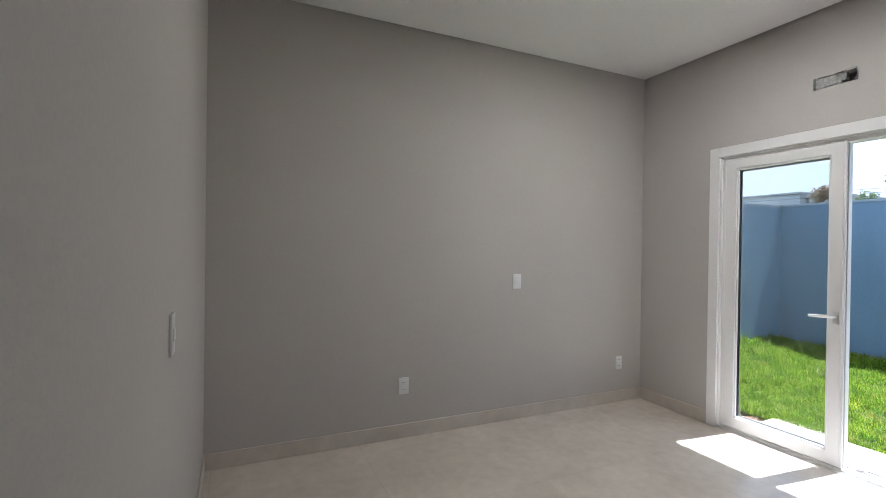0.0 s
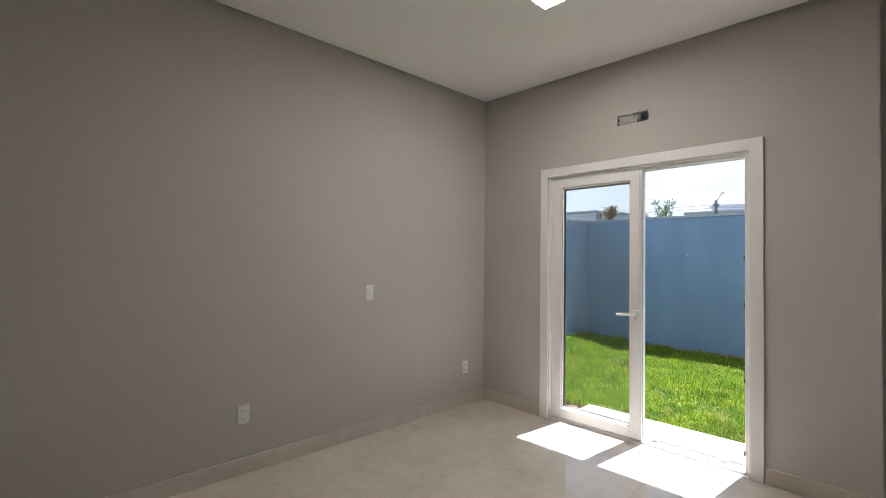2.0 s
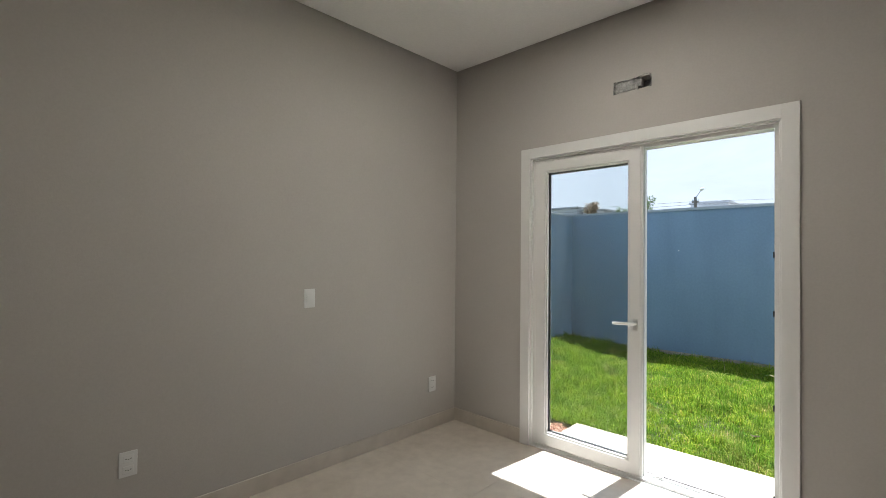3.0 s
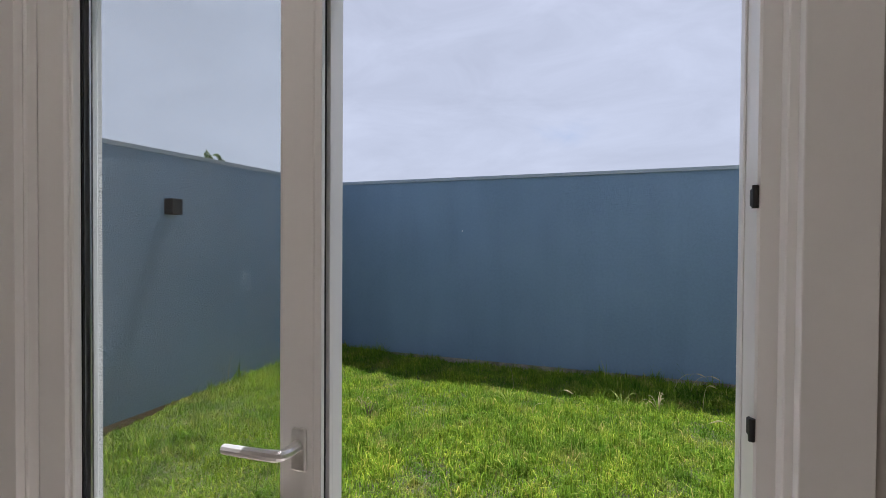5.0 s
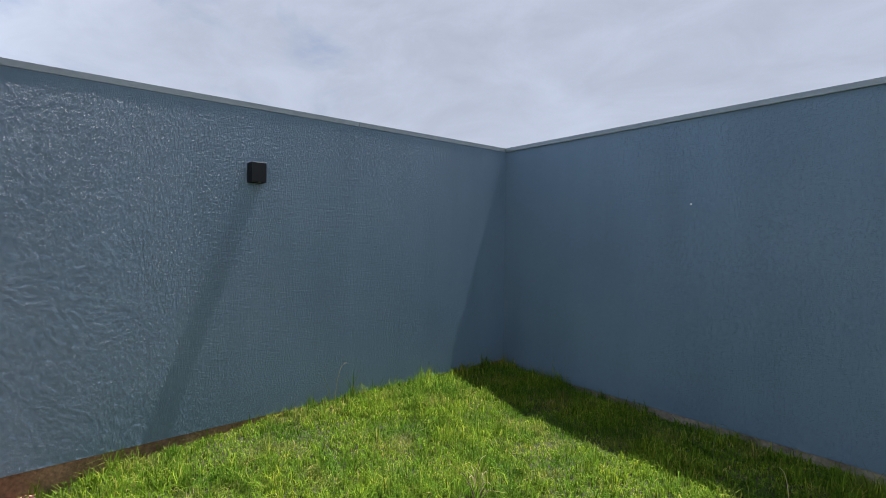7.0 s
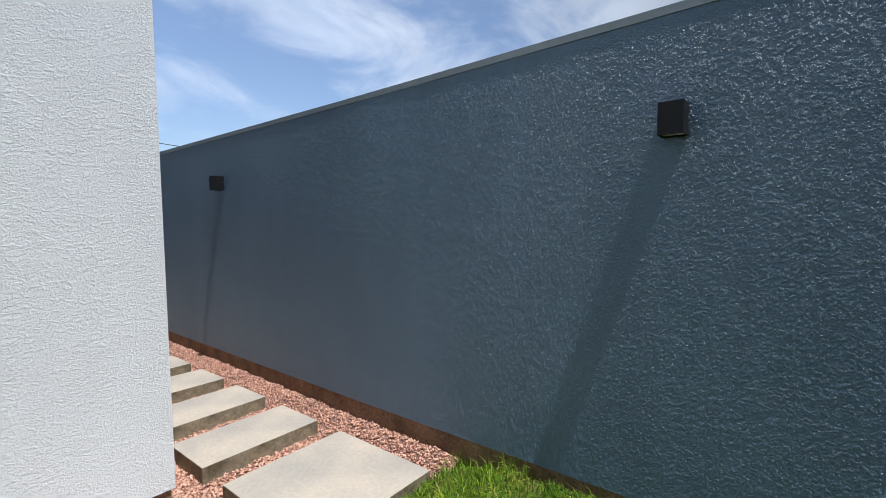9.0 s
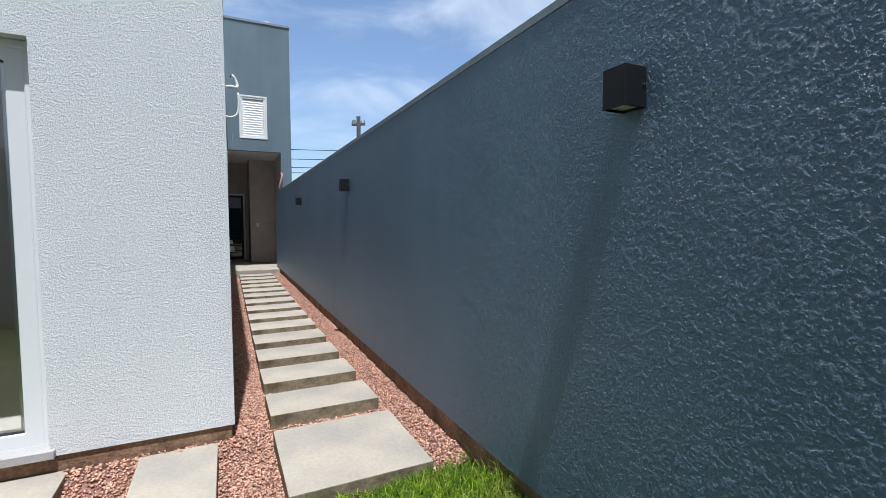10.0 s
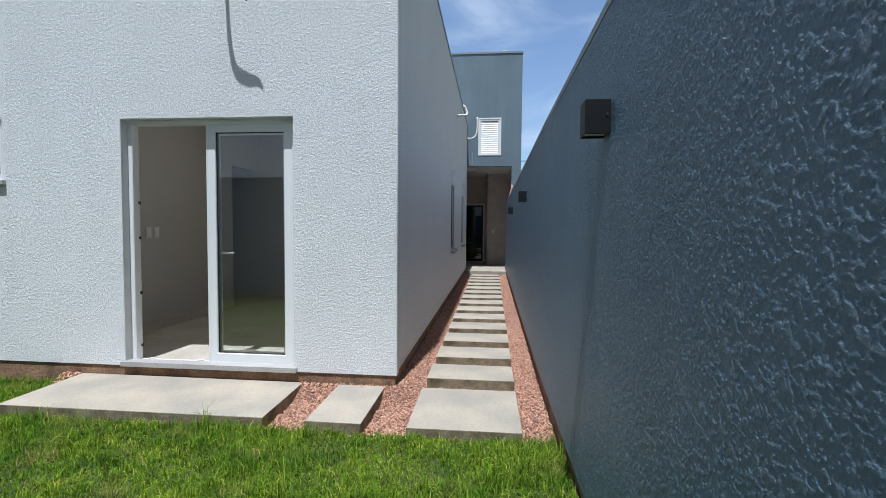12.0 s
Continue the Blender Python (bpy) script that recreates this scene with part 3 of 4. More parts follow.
leaf_part("handle_plate", boxes((LX1 - 0.058, LX1 - 0.028, Y0 - 0.009, Y0 + 0.001, 0.918, 0.996), bevel=0.004, seg=2), M_SATIN)
bm = tube([(LX1 - 0.043, Y0 - 0.006, 0.966), (LX1 - 0.043, Y0 - 0.043, 0.966), (LX1 - 0.056, Y0 - 0.056, 0.966), (LX1 - 0.11, Y0 - 0.058, 0.964), (LX1 - 0.165, Y0 - 0.056, 0.961)], [0.011, 0.010, 0.010, 0.0095, 0.009], 10)
leaf_part("handle", bm, M_SATIN, "satin metal lever handle")
for z in (0.14, 0.605, 1.09, 1.395):
    bm = boxes((DOOR_X1 - 0.043, DOOR_X1 - 0.037, -0.146, -0.134, z - 0.012, z + 0.012), bevel=0.002)
    tube([(DOOR_X1 - 0.041, -0.153, z - 0.015), (DOOR_X1 - 0.041, -0.153, z + 0.015)], 0.004, 8, bm=bm)
    door_part("hinge", bm, M_GASKET, label="small dark hinge socket")
for x in (0.88, 1.33):
    door_part("latch_keeper", boxes((x, x + 0.05, -0.097, -0.077, 0.0335, 0.046), bevel=0.002), M_PVC)
bm = boxes((DOOR_X0 + 0.001, DOOR_X1 - 0.001, -0.0735, 0.030, -0.002, 0.038), (DOOR_X0 - 0.025, DOOR_X0 + 0.001, 0.0005, 0.030, -0.002, 0.038), (DOOR_X1 - 0.001, DOOR_X1 + 0.025, 0.0005, 0.030, -0.002, 0.038))
structure("sill", bm, M_STONE, "pale stone outer door sill", "sill")


# ---- plates on the walls ----
def wall_plate(name, label, category, m, kind_of):
    """Faces +x at its own origin; 75 x 118 mm."""
    e = thing(name, label, category, group="wall plates")
    part("plate", boxes((0.0005, 0.0085, -0.0375, 0.0375, -0.059, 0.059), bevel=0.002, seg=2), M_PLATE, e)
    if kind_of == "switch":
        part("rim", boxes((0.008, 0.0098, -0.024, 0.024, -0.036, 0.036), bevel=0.001), M_PLATE, e)
        part("rocker", boxes((0.0095, 0.0122, -0.021, 0.021, -0.018, 0.018), bevel=0.001), M_PLATE, e)
    elif kind_of == "outlet":
        for z in (0.026, -0.026):
            o = part("socket", boxes((0.0085, 0.011, -0.022, 0.022, z - 0.018, z + 0.018), bevel=0.001), M_PLATE, e)
            for y in (-0.010, 0.0, 0.010):
                part("pin_hole", tube([(0.0108, y, z - (0.003 if y == 0 else 0)), (0.0116, y, z - (0.003 if y == 0 else 0))], 0.0026, 8), M_DARK, o)
    e.matrix_world = m
    return e


wall_plate("light_switch", "white single rocker switch on greige wall", "switch", pose(ROOM_X0, -1.546, 1.10), "switch")
wall_plate("power_outlet", "white double power outlet on greige wall", "outlet", pose(ROOM_X0, -2.492, 0.372), "outlet")
wall_plate("power_outlet", "white double power outlet near room corner", "outlet", pose(ROOM_X0, -0.452, 0.350), "outlet")
wall_plate("light_switch", "white switch plate on back wall", "switch", pose(0.87, ROOM_Y0, 1.11, 0, 0, 90), "switch")
wall_plate("light_switch", "white rocker switch beside the doorway", "switch", pose(ROOM_X1, -1.19, 1.12, 0, 0, 180), "switch")
wall_plate("light_switch", "white rocker switch beside the doorway", "switch", pose(ROOM_X1, -1.31, 1.12, 0, 0, 180), "switch")

# ceiling lamps on the room's long axis, the rear one unseen, added as fill
for y, led in ((-1.345, M_LED), (-2.595, M_LED_FILL)):
    lamp = thing("ceiling_light", "square recessed warm ceiling light, switched on, rear one added", "ceiling light", (0.79, y, ROOM_Z), group="ceiling lights")
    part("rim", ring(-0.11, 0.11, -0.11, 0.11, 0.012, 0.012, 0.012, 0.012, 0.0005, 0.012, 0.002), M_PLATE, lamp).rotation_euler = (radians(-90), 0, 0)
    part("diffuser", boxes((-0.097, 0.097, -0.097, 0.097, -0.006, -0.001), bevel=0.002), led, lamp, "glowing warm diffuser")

# ---- house shell ----
structure("wall_facade", panel(HOUSE_X, 7.0, PLASTER_Z, HOUSE_TOP, [(DOOR_X0, DOOR_X1, 0.0, DOOR_Z), (2.63, 3.5, 1.58, 2.10)], -0.09, 0.0, "x"), M_WHITE, "white rough rendered garden facade", "wall")
WIN = [(-5.62, -4.75, 0.78, 2.32), (-8.55, -7.65, 0.78, 2.32)]
structure("wall_passage", panel(-3.87, -0.0905, PLASTER_Z, HOUSE_TOP, [], HOUSE_X, HOUSE_X + 0.024, "y", 1.0, drift), M_WHITE, "white rendered house wall along passage", "wall")
structure("wall_passage_rear", panel(ANNEX_Y, -3.8702, PLASTER_Z, HOUSE_TOP, WIN, HOUSE_X, HOUSE_X + 0.15, "y", 1.0, drift), M_WHITE, "white rendered house wall with narrow windows", "wall")
bm = boxes((HOUSE_X + 0.015, DOOR_X0 - 0.031, -0.089, -0.012, -0.35, PLASTER_Z - 0.001), (DOOR_X1 + 0.031, 7.0, -0.089, -0.012, -0.35, PLASTER_Z - 0.001), (DOOR_X0 - 0.0305, DOOR_X1 + 0.0305, -0.089, -0.012, -0.35, -0.0125))
structure("footing_facade", bm, M_FOUND, "brown stained concrete footing", "footing")
structure("footing_passage", panel(ANNEX_Y, -0.09, -0.35, PLASTER_Z - 0.001, [], HOUSE_X + 0.012, HOUSE_X + 0.08, "y", 1.0, drift), M_FOUND, "brown stained concrete footing", "footing")
structure("wall_house_end", boxes((6.9, 7.0, ANNEX_Y, -0.0905, -0.2, HOUSE_TOP)), M_WHITE, "white rendered house end wall", "wall")
structure("roof", boxes((-0.79, 6.9, ANNEX_Y, -0.0905, 3.95, 4.05)), M_FARROOF, "flat concrete house roof", "roof")
bm = panel(ANNEX_Y + 0.01, 0.012, HOUSE_TOP, HOUSE_TOP + 0.035, [], HOUSE_X - 0.012, HOUSE_X + 0.15, "y", 1.0, drift)
structure("flashing_passage", bm, M_FLASH, "grey metal roof edge flashing", "flashing")
structure("flashing_facade", boxes((HOUSE_X + 0.151, 7.0, -0.15, 0.012, HOUSE_TOP + 0.0005, HOUSE_TOP + 0.035)), M_FLASH, "grey metal roof edge flashing", "flashing")


def side_window(name, y0, y1, z0, z1):
    w = thing(name, "narrow white window with stone sill in passage", "window", (HOUSE_X + drift((y0 + y1) / 2), (y0 + y1) / 2, z0), kind="structure")
    h = (y1 - y0) / 2
    turn = Matrix.Translation((0.012, 0, 0)) @ Matrix.Rotation(radians(90), 4, "Z")
    fr = part("window_frame", ring(-h + 0.001, h - 0.001, 0.001, z1 - z0 - 0.001, 0.05, 0.05, 0.05, 0.05, -0.02, 0.007, 0.002), M_PVC, w)
    fr.matrix_local = turn
    box_z = z1 - z0 - 0.051 - 0.26
    sb = part("shutter_box", boxes((-h + 0.052, h - 0.052, -0.018, 0.024, box_z + 0.001, z1 - z0 - 0.052), bevel=0.003), M_PVC, w, "white roller shutter box")
    sb.matrix_local = turn
    for a, b in ((-h + 0.051, -0.011), (0.011, h - 0.051)):
        p = part("pane", boxes((a, b, -0.004, 0.0, 0.051, box_z)), M_DARKGLASS, w)
        p.matrix_local = turn
    m = part("mullion", boxes((-0.0105, 0.0105, -0.016, 0.006, 0.051, box_z), bevel=0.002), M_PVC, w)
    m.matrix_local = turn
    s = part("window_sill", boxes((-0.075, -0.001, -h - 0.04, h + 0.04, -0.045, 0.0), bevel=0.003), M_STONE, w)
    return w


for k, (a, b, c, d) in enumerate(WIN):
    side_window("window_%d" % (k + 1), a, b, c, d)
w = thing("window_3", "white garden window with stone sill", "window", (3.065, -0.05, 1.58), kind="structure")
part("window_frame", ring(-0.434, 0.434, 0.001, 0.519, 0.05, 0.05, 0.05, 0.05, -0.03, 0.03, 0.003), M_PVC, w)
part("pane", boxes((-0.384, 0.384, -0.004, 0.001, 0.051, 0.469)), M_DARKGLASS, w)
part("window_sill", boxes((-0.46, 0.46, 0.031, 0.085, -0.04, -0.001), bevel=0.003), M_STONE, w)


def conduit(label, pts, r=0.022, mat=None, name="conduit"):
    o = Vector(pts[0])
    c = thing(name, label, "conduit", o)
    bm = tube([Vector(p) - o for p in pts], r, 10)
    part("hose", bm, mat or M_CONDUIT, c, smooth=True)
    d = (Vector(pts[-1]) - Vector(pts[-2])).normalized()
    e = Vector(pts[-1]) - o
    part("open_end", tube([e, e + d * 0.012], (r[-1] if isinstance(r, list) else r) * 0.8, 10), M_GASKET, c)
    return c


conduit("white flexible conduit stub hanging from facade", [(0.585, -0.01, 3.38), (0.585, 0.10, 3.36), (0.575, 0.20, 3.27), (0.53, 0.25, 3.18), (0.43, 0.25, 3.11), (0.345, 0.225, 3.02), (0.305, 0.206, 2.92)], [0.017, 0.017, 0.018, 0.021, 0.021, 0.014, 0.008])
xw = HOUSE_X + drift(-5.3)
conduit("white flexible conduit stub curling from passage wall", [(xw + 0.01, -5.9, 3.50), (xw - 0.10, -5.9, 3.52), (xw - 0.19, -5.92, 3.52), (xw - 0.215, -5.94, 3.56), (xw - 0.19, -5.95, 3.64), (xw - 0.165, -5.95, 3.69), (xw - 0.12, -5.94, 3.715)], [0.026, 0.026, 0.026, 0.026, 0.026, 0.032, 0.036])
xw = HOUSE_X + drift(-9)
conduit("white flexible conduit looping up beside louvre window", [(xw + 0.01, -9.3, 3.72), (xw - 0.14, -9.3, 3.70), (xw - 0.27, -9.32, 3.80), (xw - 0.31, -9.33, 4.05), (xw - 0.30, -9.34, 4.30)], 0.024)

# ---- boundary walls ----
structure("wall_boundary_side", fall(panel(-9.9, BACK_Y + 0.15, PLASTER_Z, FENCE_TOP - 0.0345, [], SIDE_X - 0.15, SIDE_X, "y", 0.5, drift)), M_BLUE, "slate blue rough rendered boundary wall with lamps", "wall")

def lattice(u, v, seed):
    """Smooth value noise, 0 to 1, on arrays, turned by an angle of its own so that its grid never shows."""
    r = np.random.default_rng(seed)
    g, turn = r.random((257, 257)), r.random() * 6.28
    u, v = u * math.cos(turn) - v * math.sin(turn), u * math.sin(turn) + v * math.cos(turn)
    i, j = np.floor(u).astype(int), np.floor(v).astype(int)
    a, b = u - i, v - j
    a, b = a * a * (3 - 2 * a), b * b * (3 - 2 * b)
    i, j = i % 256, j % 256
    return (g[i, j] * (1 - a) + g[i + 1, j] * a) * (1 - b) + (g[i, j + 1] * (1 - a) + g[i + 1, j + 1] * a) * b


def coat_stations():
    """Where along the wall the coat's rows lie: close set where the walk passes near, wider beyond."""
    y, ys = BACK_Y - 0.002, []
    while y > -9.88:
        ys.append(y)
        near = max(0.0, 1.5 - y, y - 3.2)
        y -= 0.0025 + 0.0045 * min(near, 1.0) + 0.004 * max(0.0, near - 1.0)
    return np.array(ys + [-9.88])


def render_coat(ys, rise):
    """The trowelled coat on the side wall's face: rough grains with flattened patches, a few millimetres deep."""
    zs = np.arange(PLASTER_Z + 0.001, FENCE_TOP - 0.036, rise)
    Y, Z = np.meshgrid(ys, zs, indexing="ij")
    wy, wz = Y + 0.006 * (lattice(Y * 85, Z * 85, 1) - 0.5), Z + 0.006 * (lattice(Y * 85, Z * 85, 2) - 0.5)
    patch = 0.34 * lattice(wy * 80, wz * 68, 5) + 0.34 * lattice(wy * 140, wz * 125, 6) + 0.32 * lattice(wy * 215, wz * 205, 7)
    patch = patch + 0.06 * (lattice(Y * 4.1, Z * 4.1, 9) - 0.5)
    grain = 0.6 * lattice(wy * 170, wz * 170, 3) + 0.4 * lattice(wy * 240, wz * 240, 4)
    flat = np.clip((patch - 0.55) / 0.02, 0, 1)
    rough = np.clip((grain - 0.42) / 0.26, 0, 1)
    h = 0.0008 * rough * (1 - flat) + 0.0013 * flat + 0.0008 * lattice(Y * 1.7, Z * 1.7, 11)
    h[(np.abs(Y - 0.4) < 0.005) & (Z > 1.80)] = 0.0
    top = (Z - zs[0]) / (zs[-1] - zs[0])
    drop = 0.078 * (1 - np.clip(Y / 4.2, 0, 1)) - 0.006 * np.minimum(Y, 0)
    X = SIDE_X + 0.0004 + h + 0.0118 * np.minimum(Y, 0)
    verts = np.stack([X, Y, Z - drop * top], -1).reshape(-1, 3)
    ny, nz = Y.shape
    a = (np.arange(ny - 1)[:, None] * nz + np.arange(nz - 1)[None, :]).ravel()
    loops = np.stack([a, a + 1, a + 1 + nz, a + nz], -1).ravel()
    ob = raw_mesh("wall_coat_side", verts, np.full(len(a), 4), loops, M_BLUECOAT)
    ob.data.polygons.foreach_set("use_smooth", np.ones(len(a), dtype=bool))
    return tagged(ob, "slate blue trowelled render coat on boundary wall", "wall", kind="structure")


stations = coat_stations()
first, last = int((stations > 3.2).sum()), int((stations > 1.5).sum())
render_coat(stations[:first + 1], 0.0055)
render_coat(stations[first:last + 1], 0.0027)
render_coat(stations[last:], 0.0092)
structure("wall_boundary_back", panel(SIDE_X + 0.001, 7.0, -0.02, FENCE_TOP - 0.012, [], BACK_Y, BACK_Y + 0.15, "x"), M_BLUE, "slate blue rough rendered rear boundary wall", "wall")
structure("wall_boundary_right", boxes((6.85, 7.0, -0.0, BACK_Y - 0.001, -0.2, FENCE_TOP)), M_BLUE, "slate blue rendered boundary wall", "wall")
structure("footing_side", panel(-9.9, BACK_Y, -0.35, PLASTER_Z - 0.001, [], SIDE_X - 0.14, SIDE_X - 0.012, "y", 0.5, drift), M_FOUND, "brown stained concrete wall footing", "footing")
structure("footing_back", boxes((SIDE_X - 0.01, 7.0, BACK_Y + 0.012, BACK_Y + 0.14, -0.35, -0.021)), M_FOUNDGREY, "bare grey brown cement wall footing", "footing")
bm = bmesh.new()
for a, b in ((-9.9, -5.4), (-5.397, -2.5), (-2.497, 0.398), (0.401, 2.6), (2.603, BACK_Y - 0.018)):
    q = panel(a, b, FENCE_TOP - 0.034, FENCE_TOP, [], SIDE_X - 0.165, SIDE_X + 0.0045, "y", 0.5, drift)
    me = bpy.data.meshes.new("tmp")
    q.to_mesh(me)
    q.free()
    bm.from_mesh(me)
    bpy.data.meshes.remove(me)
structure("coping_side", fall(bm), M_FLASH, "folded grey metal coping on boundary wall", "coping")
bm = boxes((SIDE_X - 0.165, 1.5, BACK_Y - 0.016, BACK_Y + 0.165, FENCE_TOP - 0.034, FENCE_TOP + 0.0005), (1.503, 7.0, BACK_Y - 0.016, BACK_Y + 0.165, FENCE_TOP - 0.034, FENCE_TOP + 0.0005))
structure("coping_back", bm, M_FLASH, "folded grey metal coping on boundary wall", "coping")


def wall_lamp(y, z):
    e = thing("wall_lamp", "black square up and down wall lamp on blue wall", "wall lamp", (SIDE_X + drift(y), y, z), group="boundary wall lamps")
    hollow = ring(-0.045, 0.045, -0.045, 0.045, 0.005, 0.005, 0.005, 0.005, -0.068, 0.056, 0.0015)
    b = part("housing", hollow, M_BLACK, e)
    b.matrix_local = Matrix.Translation((0.046, 0, 0)) @ Matrix.Rotation(radians(90), 4, "X")
    part("lower_glass", boxes((0.007, 0.085, -0.039, 0.039, -0.060, -0.056)), M_DIFF, e)
    part("upper_glass", boxes((0.009, 0.083, -0.037, 0.037, 0.042, 0.050)), M_BLACK, e)
    part("screw", tube([(0.014, 0.044, 0.002), (0.014, 0.049, 0.002)], 0.0035, 8), M_STEEL, e)
    part("back_plate", boxes((-0.002, 0.002, -0.038, 0.038, -0.05, 0.05)), M_BLACK, e)
    return e


for y, z in ((1.848, 1.609), (-1.85, 1.58), (-5.25, 1.55)):
    wall_lamp(y, z)
fleck = thing("paint_fleck", "small white fleck on rear wall", "mark", (-0.266, BACK_Y - 0.001, 1.468))
part("chip", boxes((-0.006, 0.006, -0.003, 0.001, -0.006, 0.007), bevel=0.002), M_PLATE, fleck)
structure("wall_joint", boxes((SIDE_X - 0.004, SIDE_X + 0.0012, 0.398, 0.401, 1.80, FENCE_TOP - 0.145)), M_FLASH, "hairline joint in boundary wall render", "joint")


# ---- concrete slabs ----
def slab(name, x0, x1, y0, y1, label, group=""):
    cx, cy = (x0 + x1) / 2, (y0 + y1) / 2
    bm = bmesh.new()
    box(bm, x0 - cx, x1 - cx, y0 - cy, y1 - cy, -0.125, 0.0, bevel=0.005, seg=2)
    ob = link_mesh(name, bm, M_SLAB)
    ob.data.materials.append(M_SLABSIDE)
    # upright faces take the darker brown edge colour, tops the plain one
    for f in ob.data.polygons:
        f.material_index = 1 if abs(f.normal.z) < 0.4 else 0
    ob.location = (cx + drift(cy), cy, SLAB_Z)
    ob.rotation_euler = (random.uniform(-0.003, 0.003), random.uniform(-0.003, 0.003), random.uniform(-0.008, 0.008))
    return tagged(ob, label, "paving slab", group)


slab("porch_slab", -0.045, 1.925, -0.005, 0.705, "large pale concrete slab before garden door")
slab("paving_slab", -0.735, -0.352, 0.012, 0.722, "pale concrete slab lying in pink gravel", "stepping slabs")
slab("paving_slab", -1.780, -1.038, 0.004, 0.745, "square pale concrete slab at passage mouth", "stepping slabs")
for k in range(14):
    f = -0.235 - 0.655 * k
    slab("stepping_slab", -1.782, -1.040, f - 0.415, f, "narrow concrete stepping slab in pink gravel", "stepping slabs")

# ---- annex at the end of the passage ----
AX0 = -2.50
structure("wall_annex", panel(AX0, 4.0, -0.2, 6.2, [(-2.236, -0.75, -0.3, 3.0), (-1.922, -1.262, 3.305, 4.385)], ANNEX_Y - 0.15, ANNEX_Y, "x"), M_GREYBLUE, "grey blue rendered two storey annex wall", "wall")
structure("wall_annex_side", boxes((AX0, AX0 + 0.15, -14.0, ANNEX_Y - 0.151, -0.2, 6.2)), M_GREYBLUE, "grey blue rendered annex side wall", "wall")
structure("coping_annex", boxes((AX0 - 0.02, 4.0, -14.0, ANNEX_Y + 0.02, 6.2005, 6.25)), M_FLASH, "grey metal annex roof edge", "coping")
vent = thing("roof_vent", "low dark vent cap on annex roof", "roof vent", (-2.0, -9.95, 6.25))
part("cap", tube([(0, 0, 0), (0, 0, 0.05)], [0.16, 0.13], 12), M_FLASH, vent)
structure("porch_floor", boxes((-2.32, -0.6, -12.9, -9.25, -0.3, 0.0), bevel=0.004), M_SLAB, "pale concrete porch step and floor", "floor")
structure("porch_ceiling", boxes((-2.34, 0.2, -12.9, ANNEX_Y - 0.151, 3.0, 3.06)), M_CEIL, "white porch ceiling", "ceiling")
structure("wall_porch_right", boxes((-2.345, -1.555, -12.9, -11.6, 0.001, 2.999)), M_PORCHWALL, "taupe painted porch wall", "wall")
structure("wall_porch_back", panel(-1.554, 0.1, 0.001, 2.999, [(-1.46, -0.62, 0.0, 2.06)], -12.75, -12.6, "x"), M_PORCHWALL, "taupe painted porch wall with door", "wall")
structure("wall_porch_left", boxes((0.0, 0.1, -12.599, ANNEX_Y - 0.151, 0.001, 2.999)), M_PORCHWALL, "taupe painted porch wall", "wall")
structure("wall_porch_side", boxes((-2.345, -2.245, -11.599, ANNEX_Y - 0.151, -0.2, 2.999)), M_PORCHWALL, "taupe painted porch side wall", "wall")
structure("wall_annex_end", boxes((AX0, 4.0, -14.1, -14.001, -0.2, 6.2)), M_GREYBLUE, "grey blue annex end wall", "wall")
pd = thing("door_2", "dark glass porch door in white frame", "door", (-1.04, -12.66, 0.0), kind="structure")
part("frame", ring(-0.42, 0.42, 0.001, 2.06, 0.05, 0.05, 0.02, 0.05, -0.03, 0.09, 0.003), M_PVC, pd)
dl = part("leaf", ring(-0.369, 0.369, 0.022, 2.008, 0.06, 0.06, 0.10, 0.06, -0.02, 0.02, 0.003), M_BLACK, pd, "black metal door leaf")
part("pane", boxes((-0.309, 0.309, -0.004, 0.002, 0.123, 1.947)), M_DARKGLASS, dl)
for k in range(9):
    part("slat", boxes((-0.308, 0.308, 0.004, 0.014, 0.30 + 0.07 * k, 0.325 + 0.07 * k)), M_BLACK, dl)
pl = thing("porch_light", "white linear ceiling light in porch", "ceiling light", (-1.05, -10.6, 2.97))
part("body", boxes((-0.14, 0.14, -0.04, 0.04, -0.02, 0.03), bevel=0.005), M_PLATE, pl)
wall_plate("light_switch", "white switch on porch wall", "switch", pose(-1.75, -11.6, 1.1, 0, 0, 90), "switch")
tap = thing("garden_tap", "chrome garden tap on porch wall", "tap", (-2.24, -10.1, 0.62))
part("pipe", tube([(-0.005, 0, 0), (0.09, 0, 0), (0.12, 0, -0.01), (0.125, 0, -0.06)], 0.012, 8), M_STEEL, tap)
part("handle", boxes((0.05, 0.07, -0.03, 0.03, 0.02, 0.03), bevel=0.003), M_STEEL, tap)
part("valve", tube([(0.06, 0, 0), (0.06, 0, 0.025)], 0.01, 8), M_STEEL, tap)
conduit("pink plastic hose loop at boundary wall end", [(-2.19, -9.79, 2.08), (-2.17, -9.72, 2.10), (-2.21, -9.70, 2.25), (-2.25, -9.71, 2.40), (-2.235, -9.79, 2.46)], 0.02, M_PINK, "hose")
pipe = thing("vent_pipe", "short grey pipe on annex wall", "pipe", (-1.10, ANNEX_Y + 0.03, 3.02))
part("tube", tube([(0, 0, 0), (0, 0, 0.36)], 0.02, 8), M_FLASH, pipe)

